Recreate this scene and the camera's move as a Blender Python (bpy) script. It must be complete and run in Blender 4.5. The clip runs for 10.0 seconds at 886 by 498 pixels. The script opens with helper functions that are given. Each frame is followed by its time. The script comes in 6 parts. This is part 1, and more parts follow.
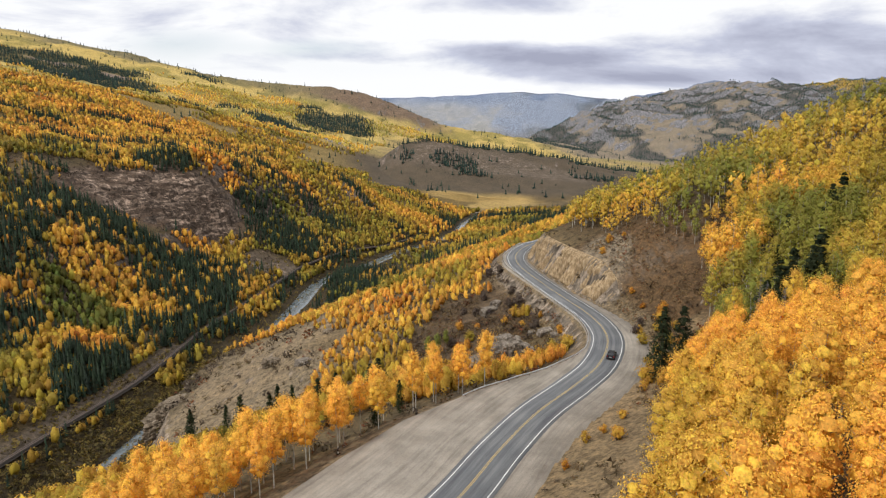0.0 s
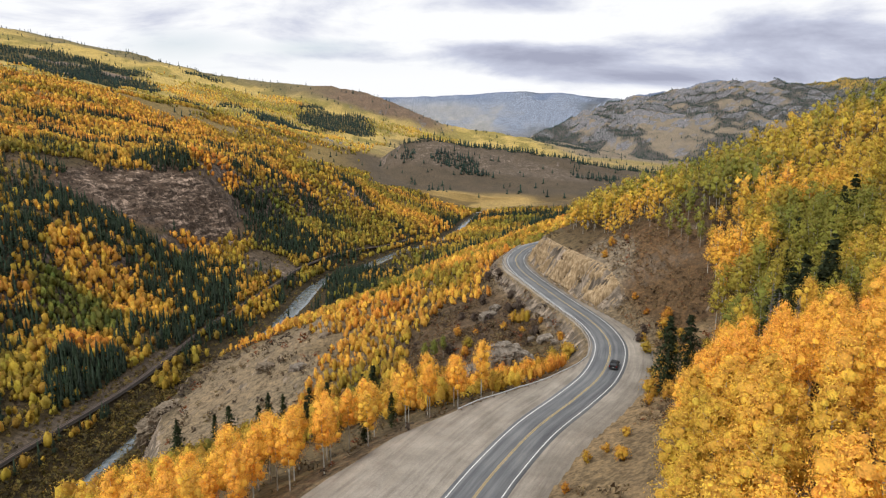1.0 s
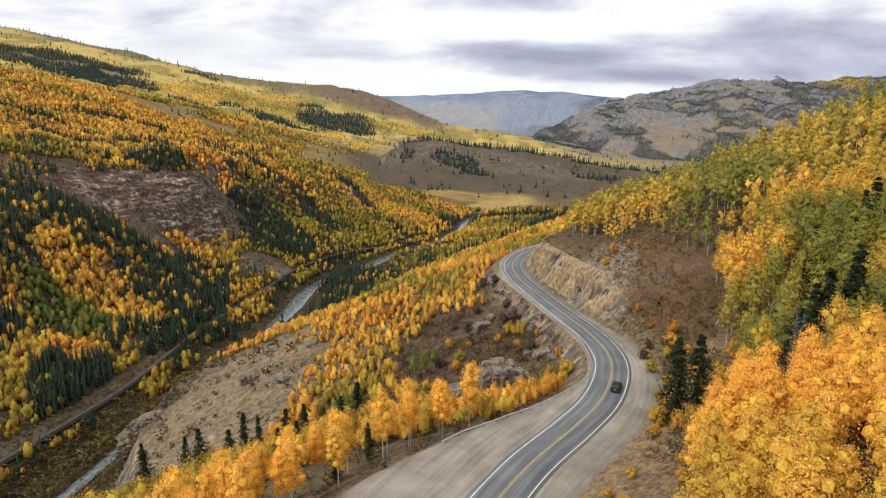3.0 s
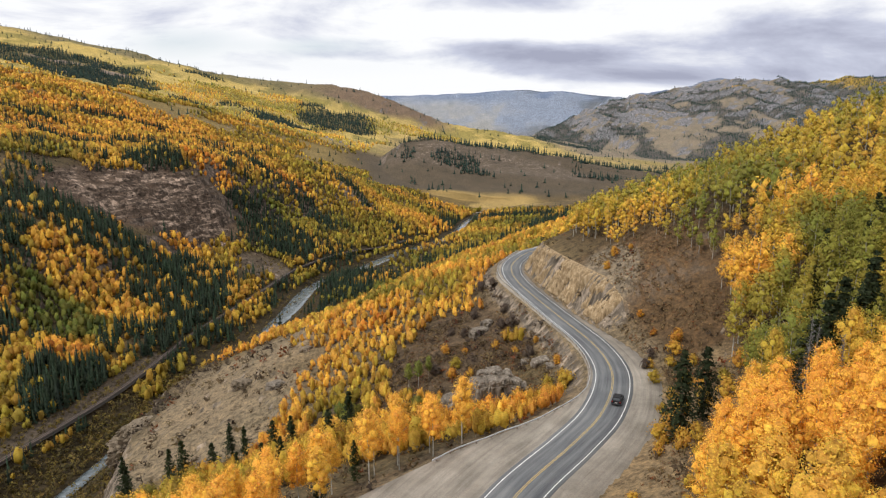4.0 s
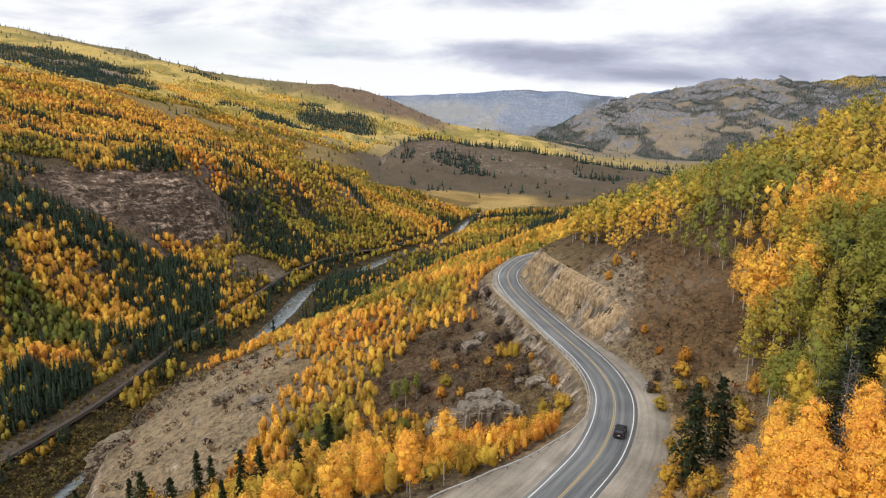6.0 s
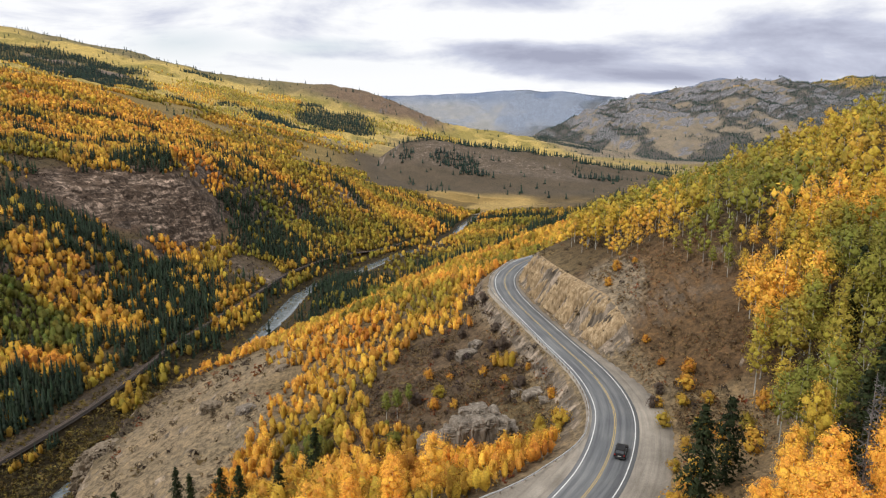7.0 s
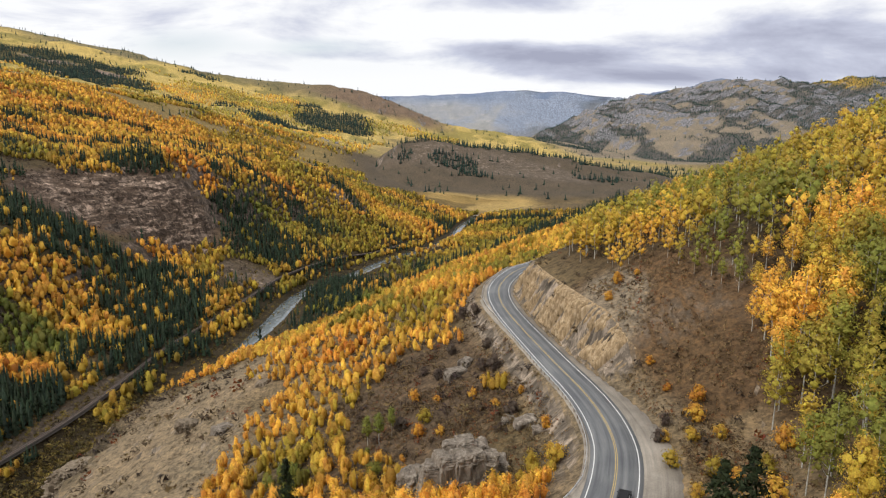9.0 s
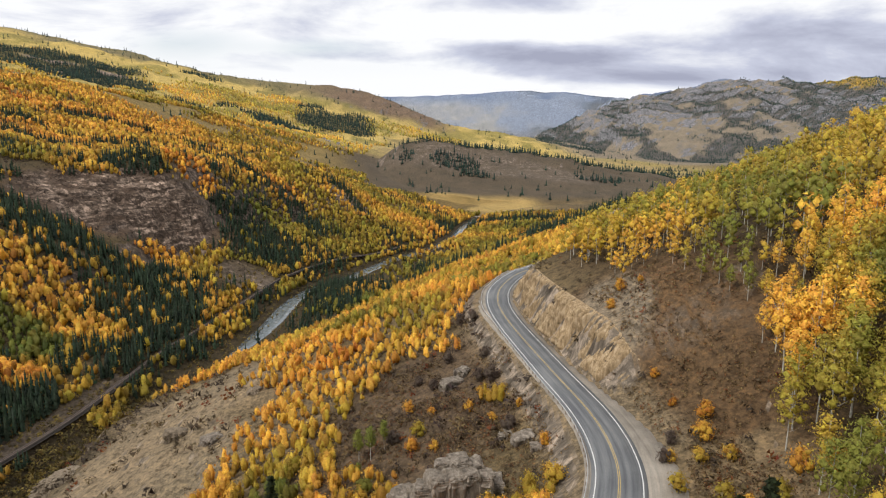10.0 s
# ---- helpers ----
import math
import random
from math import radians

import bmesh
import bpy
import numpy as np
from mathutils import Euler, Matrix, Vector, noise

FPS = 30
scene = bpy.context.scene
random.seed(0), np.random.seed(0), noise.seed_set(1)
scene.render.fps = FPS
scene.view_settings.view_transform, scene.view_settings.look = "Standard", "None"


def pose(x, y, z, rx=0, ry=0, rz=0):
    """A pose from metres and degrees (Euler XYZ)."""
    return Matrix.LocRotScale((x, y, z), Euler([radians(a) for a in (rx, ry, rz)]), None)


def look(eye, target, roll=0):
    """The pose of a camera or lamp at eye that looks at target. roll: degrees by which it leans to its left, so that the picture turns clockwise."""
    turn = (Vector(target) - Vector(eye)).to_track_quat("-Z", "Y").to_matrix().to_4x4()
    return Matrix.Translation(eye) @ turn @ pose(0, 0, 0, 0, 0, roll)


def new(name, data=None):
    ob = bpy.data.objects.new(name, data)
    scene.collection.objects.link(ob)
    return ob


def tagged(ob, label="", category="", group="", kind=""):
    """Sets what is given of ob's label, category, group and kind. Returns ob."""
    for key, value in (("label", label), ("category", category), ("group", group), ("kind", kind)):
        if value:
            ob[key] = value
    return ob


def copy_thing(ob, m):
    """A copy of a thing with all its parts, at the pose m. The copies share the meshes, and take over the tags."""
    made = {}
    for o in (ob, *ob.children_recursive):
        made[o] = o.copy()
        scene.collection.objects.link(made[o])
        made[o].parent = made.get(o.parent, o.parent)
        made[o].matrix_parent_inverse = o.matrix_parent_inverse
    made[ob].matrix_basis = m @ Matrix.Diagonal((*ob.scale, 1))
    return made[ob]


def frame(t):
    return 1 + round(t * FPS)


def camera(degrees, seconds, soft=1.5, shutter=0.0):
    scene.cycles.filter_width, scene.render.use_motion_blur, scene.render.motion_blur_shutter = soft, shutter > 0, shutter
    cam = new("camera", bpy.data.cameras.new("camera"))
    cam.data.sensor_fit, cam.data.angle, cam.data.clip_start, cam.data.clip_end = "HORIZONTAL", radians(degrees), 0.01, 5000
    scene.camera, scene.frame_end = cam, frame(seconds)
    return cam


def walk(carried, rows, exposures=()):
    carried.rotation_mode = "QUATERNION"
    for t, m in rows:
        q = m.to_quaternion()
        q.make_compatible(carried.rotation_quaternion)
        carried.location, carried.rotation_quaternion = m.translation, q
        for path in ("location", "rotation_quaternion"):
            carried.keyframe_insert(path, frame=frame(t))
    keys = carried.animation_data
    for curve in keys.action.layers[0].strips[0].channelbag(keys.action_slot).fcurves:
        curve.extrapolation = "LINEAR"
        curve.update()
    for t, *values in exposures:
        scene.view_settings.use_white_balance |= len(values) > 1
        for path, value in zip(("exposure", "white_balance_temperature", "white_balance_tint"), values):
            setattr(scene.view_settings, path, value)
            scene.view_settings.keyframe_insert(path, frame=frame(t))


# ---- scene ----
# ---- camera and its flight ----
cam = camera(70, 10.0, soft=1.2)
PATH = [
    (0.0, pose(0.00, 0.00, 200.00, 78.800, 0, 0.000)),
    (0.5, pose(0.71, 3.22, 200.06, 78.771, 0, 0.030)),
    (1.0, pose(1.43, 6.40, 200.10, 78.750, 0, 0.150)),
    (1.5, pose(2.12, 9.68, 200.12, 78.722, 0, 0.230)),
    (2.0, pose(2.89, 12.99, 200.12, 78.703, 0, 0.215)),
    (2.5, pose(3.70, 16.26, 200.10, 78.685, 0, 0.205)),
    (4.0, pose(6.32, 25.98, 200.02, 78.632, 0, 0.335)),
    (4.5, pose(7.15, 29.27, 199.98, 78.630, 0, 0.435)),
    (5.0, pose(7.95, 32.58, 199.95, 78.626, 0, 0.430)),
    (5.5, pose(8.80, 36.04, 199.92, 78.628, 0, 0.455)),
    (7.0, pose(11.28, 46.60, 199.94, 78.648, 0, 0.400)),
    (7.5, pose(12.13, 50.10, 199.96, 78.672, 0, 0.397)),
    (8.0, pose(12.95, 53.60, 199.99, 78.682, 0, 0.395)),
    (8.5, pose(13.76, 57.00, 200.00, 78.692, 0, 0.345)),
    (9.0, pose(14.58, 60.40, 200.00, 78.692, 0, 0.365)),
    (9.5, pose(15.44, 63.85, 199.98, 78.695, 0, 0.570)),
    (10.0, pose(16.29, 67.26, 199.92, 78.730, 0, 0.570)),
]
walk(cam, PATH)
scene.view_settings.exposure = 0.0
# ---- sky and sun ----
SUN_ELEVATION, SUN_AZIMUTH = 50.0, 238.0   # degrees; azimuth clockwise from +y


def nodes_of(tree):
    tree.nodes.clear()
    return tree.nodes, tree.links


def node(nodes, kind, **values):
    n = nodes.new(kind)
    for key, value in values.items():
        setattr(n, key, value)
    return n


def make_world():
    world = bpy.data.worlds.new("sky")
    scene.world = world
    world.use_nodes = True
    ns, ln = nodes_of(world.node_tree)
    sky = node(ns, "ShaderNodeTexSky", sky_type="NISHITA", sun_disc=False)
    sky.sun_elevation, sky.sun_rotation = radians(SUN_ELEVATION), radians(SUN_AZIMUTH)
    # cloud banks: the view direction as bearing and height over the horizon
    geo = node(ns, "ShaderNodeTexCoord")
    sep = node(ns, "ShaderNodeSeparateXYZ")
    ln.new(geo.outputs["Generated"], sep.inputs[0])
    ahead = node(ns, "ShaderNodeMath", operation="ABSOLUTE")
    ln.new(sep.outputs["Y"], ahead.inputs[0])
    depth = node(ns, "ShaderNodeMath", operation="MAXIMUM")
    ln.new(ahead.outputs[0], depth.inputs[0])
    depth.inputs[1].default_value = 0.15
    xs = node(ns, "ShaderNodeMath", operation="DIVIDE")
    zs = node(ns, "ShaderNodeMath", operation="DIVIDE")
    ln.new(sep.outputs["X"], xs.inputs[0]), ln.new(depth.outputs[0], xs.inputs[1])
    ln.new(sep.outputs["Z"], zs.inputs[0]), ln.new(depth.outputs[0], zs.inputs[1])
    flat = node(ns, "ShaderNodeCombineXYZ")
    ln.new(xs.outputs[0], flat.inputs[0]), ln.new(zs.outputs[0], flat.inputs[1])

    def drift(scale, detail, rough, at, stretch):
        shift = node(ns, "ShaderNodeMapping")
        shift.inputs["Location"].default_value = at
        shift.inputs["Scale"].default_value = stretch
        n = node(ns, "ShaderNodeTexNoise")
        n.inputs["Scale"].default_value, n.inputs["Detail"].default_value = scale, detail
        n.inputs["Roughness"].default_value, n.inputs["Distortion"].default_value = rough, 0.25
        ln.new(flat.outputs[0], shift.inputs[0]), ln.new(shift.outputs[0], n.inputs["Vector"])
        return n.outputs[0]

    def bank(x, z, rx, rz):
        """A soft oval bank of cloud."""
        mp = node(ns, "ShaderNodeMapping")
        mp.inputs["Location"].default_value = (-x / rx, -z / rz, 0)
        mp.inputs["Scale"].default_value = (1 / rx, 1 / rz, 0)
        g = node(ns, "ShaderNodeTexGradient", gradient_type="SPHERICAL")
        ln.new(flat.outputs[0], mp.inputs[0]), ln.new(mp.outputs[0], g.inputs[0])
        return g.outputs["Fac"]

    def math_node(op, a, b):
        m = node(ns, "ShaderNodeMath", operation=op)
        for value, sock in ((a, m.inputs[0]), (b, m.inputs[1])):
            if isinstance(value, (int, float)):
                sock.default_value = value
            else:
                ln.new(value, sock)
        return m.outputs[0]

    billow = drift(1.0, 9, 0.58, (4.3, 1.7, 0.0), (3.2, 11.0, 1.0))
    density = math_node("MULTIPLY_ADD", billow, 1.9)
    density.node.inputs[2].default_value = -0.72
    for x, z, rx, rz, much in ((-0.58, 0.165, 0.36, 0.055, 0.50), (0.56, 0.132, 0.46, 0.090, 0.44), (0.20, 0.098, 0.46, 0.042, 0.48),
                               (0.30, 0.066, 0.26, 0.024, 0.42), (-0.02, 0.176, 0.26, 0.026, 0.36), (0.75, 0.075, 0.30, 0.028, 0.25),
                               (-0.20, 0.10, 0.22, 0.014, 0.25), (0.10, 0.14, 0.20, 0.030, -0.40), (-0.25, 0.05, 0.45, 0.035, -0.40)):
        density = math_node("ADD", density, math_node("MULTIPLY", bank(x, z, rx, rz), much))
    shade = node(ns, "ShaderNodeValToRGB")
    e = shade.color_ramp.elements
    e[0].position, e[0].color = 0.26, (1.0, 1.01, 1.03, 1)
    e[1].position, e[1].color = 0.86, (0.40, 0.42, 0.54, 1)
    for place, tone in ((0.40, (0.84, 0.86, 0.93, 1)), (0.58, (0.60, 0.63, 0.76, 1))):
        e.new(place).color = tone
    ln.new(density, shade.inputs[0])
    clear = math_node("ADD", bank(-0.405, 0.118, 0.13, 0.028), bank(-0.20, 0.112, 0.14, 0.018))
    clear = math_node("ADD", clear, math_node("MULTIPLY", bank(-0.35, 0.09, 0.5, 0.03), 0.25))
    gap = node(ns, "ShaderNodeMath", operation="MULTIPLY", use_clamp=True)
    ln.new(clear, gap.inputs[0]), ln.new(drift(1.0, 5, 0.5, (1.1, 7.2, 0.0), (5.0, 16.0, 1.0)), gap.inputs[1])
    skyb = node(ns, "ShaderNodeBackground")
    skyb.inputs["Strength"].default_value = 0.12
    ln.new(sky.outputs[0], skyb.inputs["Color"])
    cloud = node(ns, "ShaderNodeBackground")
    cloud.inputs["Strength"].default_value = 0.99
    ln.new(shade.outputs[0], cloud.inputs["Color"])
    mix = node(ns, "ShaderNodeMixShader")
    some = node(ns, "ShaderNodeMath", operation="MULTIPLY")
    ln.new(gap.outputs[0], some.inputs[0])
    some.inputs[1].default_value = 0.75
    ln.new(some.outputs[0], mix.inputs[0])
    ln.new(cloud.outputs[0], mix.inputs[1]), ln.new(skyb.outputs[0], mix.inputs[2])
    out = node(ns, "ShaderNodeOutputWorld")
    ln.new(mix.outputs[0], out.inputs["Surface"])


make_world()
sun = new("sun", bpy.data.lights.new("sun", "SUN"))
sun.data.energy, sun.data.angle, sun.data.color = 2.4, radians(9.0), (1.0, 0.955, 0.89)
_az, _el = radians(SUN_AZIMUTH), radians(SUN_ELEVATION)
sun_from = Vector((math.sin(_az) * math.cos(_el), math.cos(_az) * math.cos(_el), math.sin(_el)))
sun.matrix_world = look(sun_from * 1000, (0, 0, 0))
# ---- lie of the land ----
def smooth(a, b, v):
    u = np.clip((np.asarray(v, float) - a) / (b - a), 0, 1)
    return u * u * (3 - 2 * u)


def lattice(ix, iy, seed):
    h = (ix.astype(np.int64) * 374761393 + iy.astype(np.int64) * 668265263 + seed * 1442695041) & 0xFFFFFFFF
    h = ((h ^ (h >> 13)) * 1274126177) & 0xFFFFFFFF
    return ((h ^ (h >> 16)) & 0xFFFFFF) / float(0xFFFFFF)


def value_noise(x, y, seed=0):
    fx, fy = np.floor(x), np.floor(y)
    u, v = x - fx, y - fy
    u, v = u * u * u * (u * (u * 6 - 15) + 10), v * v * v * (v * (v * 6 - 15) + 10)
    ix, iy = fx.astype(np.int64), fy.astype(np.int64)
    a, b = lattice(ix, iy, seed), lattice(ix + 1, iy, seed)
    c, d = lattice(ix, iy + 1, seed), lattice(ix + 1, iy + 1, seed)
    return (a + (b - a) * u) * (1 - v) + (c + (d - c) * u) * v


def fbm(x, y, size, octaves=5, seed=0, gain=0.5):
    """About -1 to 1."""
    x, y = np.asarray(x, float) / size, np.asarray(y, float) / size
    total, amp, norm = 0.0, 1.0, 0.0
    for k in range(octaves):
        total = total + amp * (2 * value_noise(x + 17.3 * k, y - 9.1 * k, seed + k) - 1)
        norm += amp
        amp *= gain
        x, y = 1.94 * x + 0.41 * y, 1.94 * y - 0.41 * x
    return total / norm * 1.7


def ridged(x, y, size, octaves=4, seed=0):
    """0 to 1, sharp crests."""
    x, y = np.asarray(x, float) / size, np.asarray(y, float) / size
    total, amp, norm = 0.0, 1.0, 0.0
    for k in range(octaves):
        total = total + amp * (1 - np.abs(2 * value_noise(x + 5.3 * k, y + 3.1 * k, seed + k) - 1))
        norm += amp
        amp *= 0.5
        x, y = 2.0 * x + 0.3 * y, 2.0 * y - 0.3 * x
    return total / norm


def curve_through(points, step):
    """Catmull-Rom through the points, sampled about every step metres."""
    p = np.array(points, float)
    p = np.vstack([2 * p[0] - p[1], p, 2 * p[-1] - p[-2]])
    out = []
    for i in range(1, len(p) - 2):
        a, b, c, d = p[i - 1:i + 3]
        n = max(2, int(np.linalg.norm(c - b) / step))
        t = np.linspace(0, 1, n, endpoint=False)[:, None]
        out.append(0.5 * (2 * b + (c - a) * t + (2 * a - 5 * b + 4 * c - d) * t ** 2 + (3 * b - a - 3 * c + d) * t ** 3))
    return np.vstack(out + [p[-2:-1]])


# road centre line: x, y (the height follows a steady fall)
ROAD_PLAN = [(-75, -70), (-50, -25), (-36, 8), (-16, 50), (-5, 70), (3.3, 85), (9.6, 98), (18, 113), (28, 127), (36, 139.5),
             (42, 154), (45, 168), (44.8, 186), (40.6, 213), (34.6, 255), (33.4, 281), (36.5, 304), (45.5, 330), (60, 352),
             (84, 400), (112, 480), (150, 580), (200, 700), (250, 850), (300, 1000), (300, 1200)]
ROAD = curve_through(ROAD_PLAN, 1.5)
ROAD_Z = 150 - 0.04 * np.minimum(ROAD[:, 1], 640) - 0.12 * np.clip(ROAD[:, 1] - 640, 0, 700)
_tan = np.gradient(ROAD, axis=0)
_tan /= np.linalg.norm(_tan, axis=1)[:, None]
ROAD_RIGHT = np.stack([_tan[:, 1], -_tan[:, 0]], 1)
# river line
RIVER_PLAN = [(-270, -150), (-235, 60), (-215, 200), (-192, 290), (-180, 400), (-165, 520), (-152, 610), (-150, 700), (-138, 760),
              (-100, 830), (-62, 920), (-10, 1000), (25, 1100), (50, 1230), (110, 1380), (260, 1560), (520, 1720), (900, 1900),
              (1500, 2500), (1900, 3300), (1500, 4200), (900, 4900)]
RIVER = curve_through(RIVER_PLAN, 8)
_tan = np.gradient(RIVER, axis=0)
_tan /= np.linalg.norm(_tan, axis=1)[:, None]
RIVER_RIGHT = np.stack([_tan[:, 1], -_tan[:, 0]], 1)


def beside(x, y, line, right):
    """Signed distance from a line (positive to its right) and the nearest sample."""
    near = np.empty(len(x), int)
    coarse = np.arange(0, len(line), 10)
    fine = np.arange(-10, 11)
    cx, cy = line[coarse, 0].astype(np.float32), line[coarse, 1].astype(np.float32)
    for a in range(0, len(x), 20000):
        s = slice(a, a + 20000)
        xs, ys = x[s].astype(np.float32)[:, None], y[s].astype(np.float32)[:, None]
        k = coarse[((xs - cx) ** 2 + (ys - cy) ** 2).argmin(1)]
        k = np.clip(k[:, None] + fine, 0, len(line) - 1)
        best = ((xs - line[k, 0]) ** 2 + (ys - line[k, 1]) ** 2).argmin(1)
        near[s] = k[np.arange(len(k)), best]
    q = np.stack([x, y], 1) - line[near]
    side = (q * right[near]).sum(1)
    dist = np.hypot(q[:, 0], q[:, 1])
    return np.where(side < 0, -1, 1) * np.where(dist > 60, dist, np.maximum(np.abs(side), dist * 0.0 + np.abs(side))), near


def gravel_right(yr):
    return np.interp(yr, [40, 80, 120, 165, 190, 215, 300, 340], [8.5, 9.5, 10.5, 10.5, 7.5, 6.0, 5.6, 5.4])


def gravel_left(yr):
    return np.interp(yr, [20, 60, 85, 100, 115, 130, 146, 152, 230, 255, 270, 300, 330], [21, 22, 22, 20, 15, 10, 6.2, 5.4, 5.4, 6.5, 7.6, 6.6, 5.4])


def land(x, y, detail=True):
    """Height of the ground."""
    x, y = np.atleast_1d(np.asarray(x, float)), np.atleast_1d(np.asarray(y, float))
    d, k = beside(x, y, ROAD, ROAD_RIGHT)
    yr, zr = ROAD[k, 1], ROAD_Z[k]
    rd, rk = beside(x, y, RIVER, RIVER_RIGHT)
    ry = RIVER[rk, 1]
    rough = fbm(x, y, 90, 6, 3) if detail else 0 * x
    big = fbm(x, y, 420, 4, 11)
    # hill to the right of the road
    g = np.maximum(d - gravel_right(yr), 0)
    cut = smooth(185, 212, yr) * (1 - smooth(285, 312, yr))
    hollow = np.exp(-((yr - 163) / 17) ** 2)
    east = zr + 0.36 * g + 0.14 * np.minimum(g, 40) + 9.0 * cut * smooth(0.0, 7.0, g) - 4.5 * hollow * smooth(0, 14, g) + 2.2 * rough * smooth(3, 40, g) + 5 * big * smooth(30, 120, g)
    east = east - (east - zr) * 0.8 * smooth(520, 950, y) - 30 * smooth(230, 420, g)
    # slope falling away to the left of the road
    w = np.maximum(-d - gravel_left(yr), 0)
    brink = np.interp(yr, [100, 180, 225, 265, 300, 330], [100, 112, 128, 150, 165, 168]) + 5 * rough
    west = zr - 0.42 * w - 1.5 * np.clip(w - brink, 0, 36) - 0.5 * np.maximum(w - brink - 36, 0) + 5.0 * np.exp(-((x + 42) / 42) ** 2 - ((y - 302) / 30) ** 2) - 2.5 * smooth(0, 6, w) * smooth(140, 165, yr) + (2.5 * rough + 3.0 * (ridged(x, y, 38, 4, 5) - 0.55)) * smooth(6, 50, w)
    gully = smooth(45, 75, w) * (1 - smooth(150, 175, w)) * smooth(170, 215, yr) * (1 - smooth(330, 380, yr))
    west = west + gully * (3.4 * (ridged(0.30 * x + 0.10 * y, y - 0.25 * x, 17, 4, 15) - 0.6) + 1.0 * fbm(x, y, 7, 3, 16))
    high = np.where(d >= 0, east, west) - 300 * smooth(900, 1250, y)
    # valley floor
    deep = np.interp(ry, [0, 1300, 1500, 2500, 4900], [14, 14, 10, -25, -60])
    floor = deep + 0.2 * np.minimum(np.abs(rd), 22) + 0.035 * np.maximum(np.abs(rd) - 22, 0) + 1.2 * rough
    # bench and slopes across the river
    wd = np.maximum(-rd, 0)
    rise = np.interp(wd, [0, 20, 35, 64, 125, 150, 175, 210, 325, 500, 780, 1200, 1800, 3200],
                     [0, 3, 13, 25, 48, 74, 97, 118, 138, 168, 244, 322, 400, 500])
    along = np.interp(ry, [0, 450, 560, 680, 800, 920, 1105, 1250, 1400, 1600, 2000], [0.85, 0.85, 0.95, 1.06, 1.06, 1.0, 0.72, 0.48, 0.20, 0.08, 0.0])
    far_up = np.interp(wd, [300, 900], [0, 1])
    bench = deep + rise * (along + (np.maximum(along, np.interp(ry, [0, 1300, 1700], [0.9, 0.95, 0.2])) - along) * far_up)
    bench = bench + (7 * rough + 8 * (ridged(x, y, 120, 5, 21) - 0.55)) * smooth(40, 170, wd) * np.clip(along * 1.3, 0, 1) + 14 * big * smooth(200, 500, wd) * along
    bench = bench + 34 * np.exp(-((x + 315) / 75) ** 2 - ((y - 830) / 70) ** 2) - 14 * np.exp(-((x + 340) / 55) ** 2 - ((y - 665) / 50) ** 2)
    crags = np.exp(-((0.79 * (x + 328) + 0.61 * (y - 735)) / 100) ** 2 - ((0.79 * (y - 735) - 0.61 * (x + 328)) / 50) ** 2)
    shelf = bench / 11.0 + 0.9 * fbm(x, y, 45, 3, 80)
    shelf = (np.floor(shelf) + smooth(0.5, 0.95, shelf - np.floor(shelf)) - shelf) * 11.0
    bench = bench + (9 * (ridged(x, y, 26, 4, 81) - 0.6) + 0.75 * shelf) * crags
    h = np.where(rd < 0, np.maximum(bench, floor * 0 + deep), floor)
    h = np.where(rd >= 0, np.maximum(h, high), np.maximum(h, np.where(y < 420, west, -1e3)))
    # mesa beyond the meadow
    crest = np.interp(x, [-420, -300, -140, -60, 160, 420, 700, 900], [-40, 20, 128, 152, 120, 76, 34, -40])
    front = np.interp(y, [1560, 1720, 1880, 1990, 2040, 2150, 2500], [0, 0.18, 0.55, 0.97, 1.0, 0.9, 0.2])
    mesa = 10 + (crest - 10) * front + (6 * rough + 16 * (ridged(x, 0.5 * y, 75, 4, 35) - 0.6)) * front - 50 * (front <= 0)
    # knoll
    mesa = np.maximum(mesa, 34 * np.exp(-((x - 440) / 110) ** 2 - ((y - 1820) / 90) ** 2))
    # long mountain flank on the far left
    lift = np.interp(y, [1500, 2250, 2700, 3500, 3900, 4600], [-60, 8, 30, 165, 170, 60])
    flank = lift + np.where(x < 0, -0.245 * np.maximum(x, -700) - 0.215 * np.minimum(x + 700, 0), -0.13 * x) + (10 * rough + 10 * big) * smooth(2000, 2700, y) + 20 * (ridged(x, y, 300, 5, 31) - 0.55)
    flank = flank + 80 * np.exp(-((x + 450) / 420) ** 2 - ((y - 3650) / 300) ** 2)
    flank = np.where(y > 1500, flank, -1e3)
    # mountain on the far right
    top = np.interp(x, [450, 830, 1155, 1500, 1780, 2400, 2700, 3400, 4300], [60, 190, 345, 392, 462, 470, 490, 480, 470])
    face = np.interp(y, [3050, 3300, 3700, 4050, 4300, 4600, 4900], [0, 0.12, 0.42, 0.80, 1.0, 0.98, 0.8])
    right = -40 + (top + 40) * face
    step = 52.0
    right = right + 8 * rough + 25 * big
    tier = right / step + 0.8 * fbm(x, y, 230, 4, 43)
    right = right + (np.floor(tier) + smooth(0.55, 0.95, tier - np.floor(tier)) - tier) * step * 0.75 * smooth(-0.3, 0.25, fbm(x, y, 330, 3, 44)) * smooth(120, 240, right + 90 * big) + (50 * (ridged(x + 0.25 * y, 0.38 * y, 300, 4, 41) - 0.55) + 8 * rough) * smooth(0.05, 0.6, face) - 400 * (face <= 0)
    # farthest range
    back = 60 + 335 * np.clip((y - 4350) / 400, 0, 1) + 34 * fbm(x, y, 700, 4, 51) + 34 * (ridged(x, y, 620, 3, 55) - 0.6) + np.interp(x, [-3000, -300, 600, 1300], [0, 0, 12, -20])
    back = np.where(y > 4350, back, -1e3)
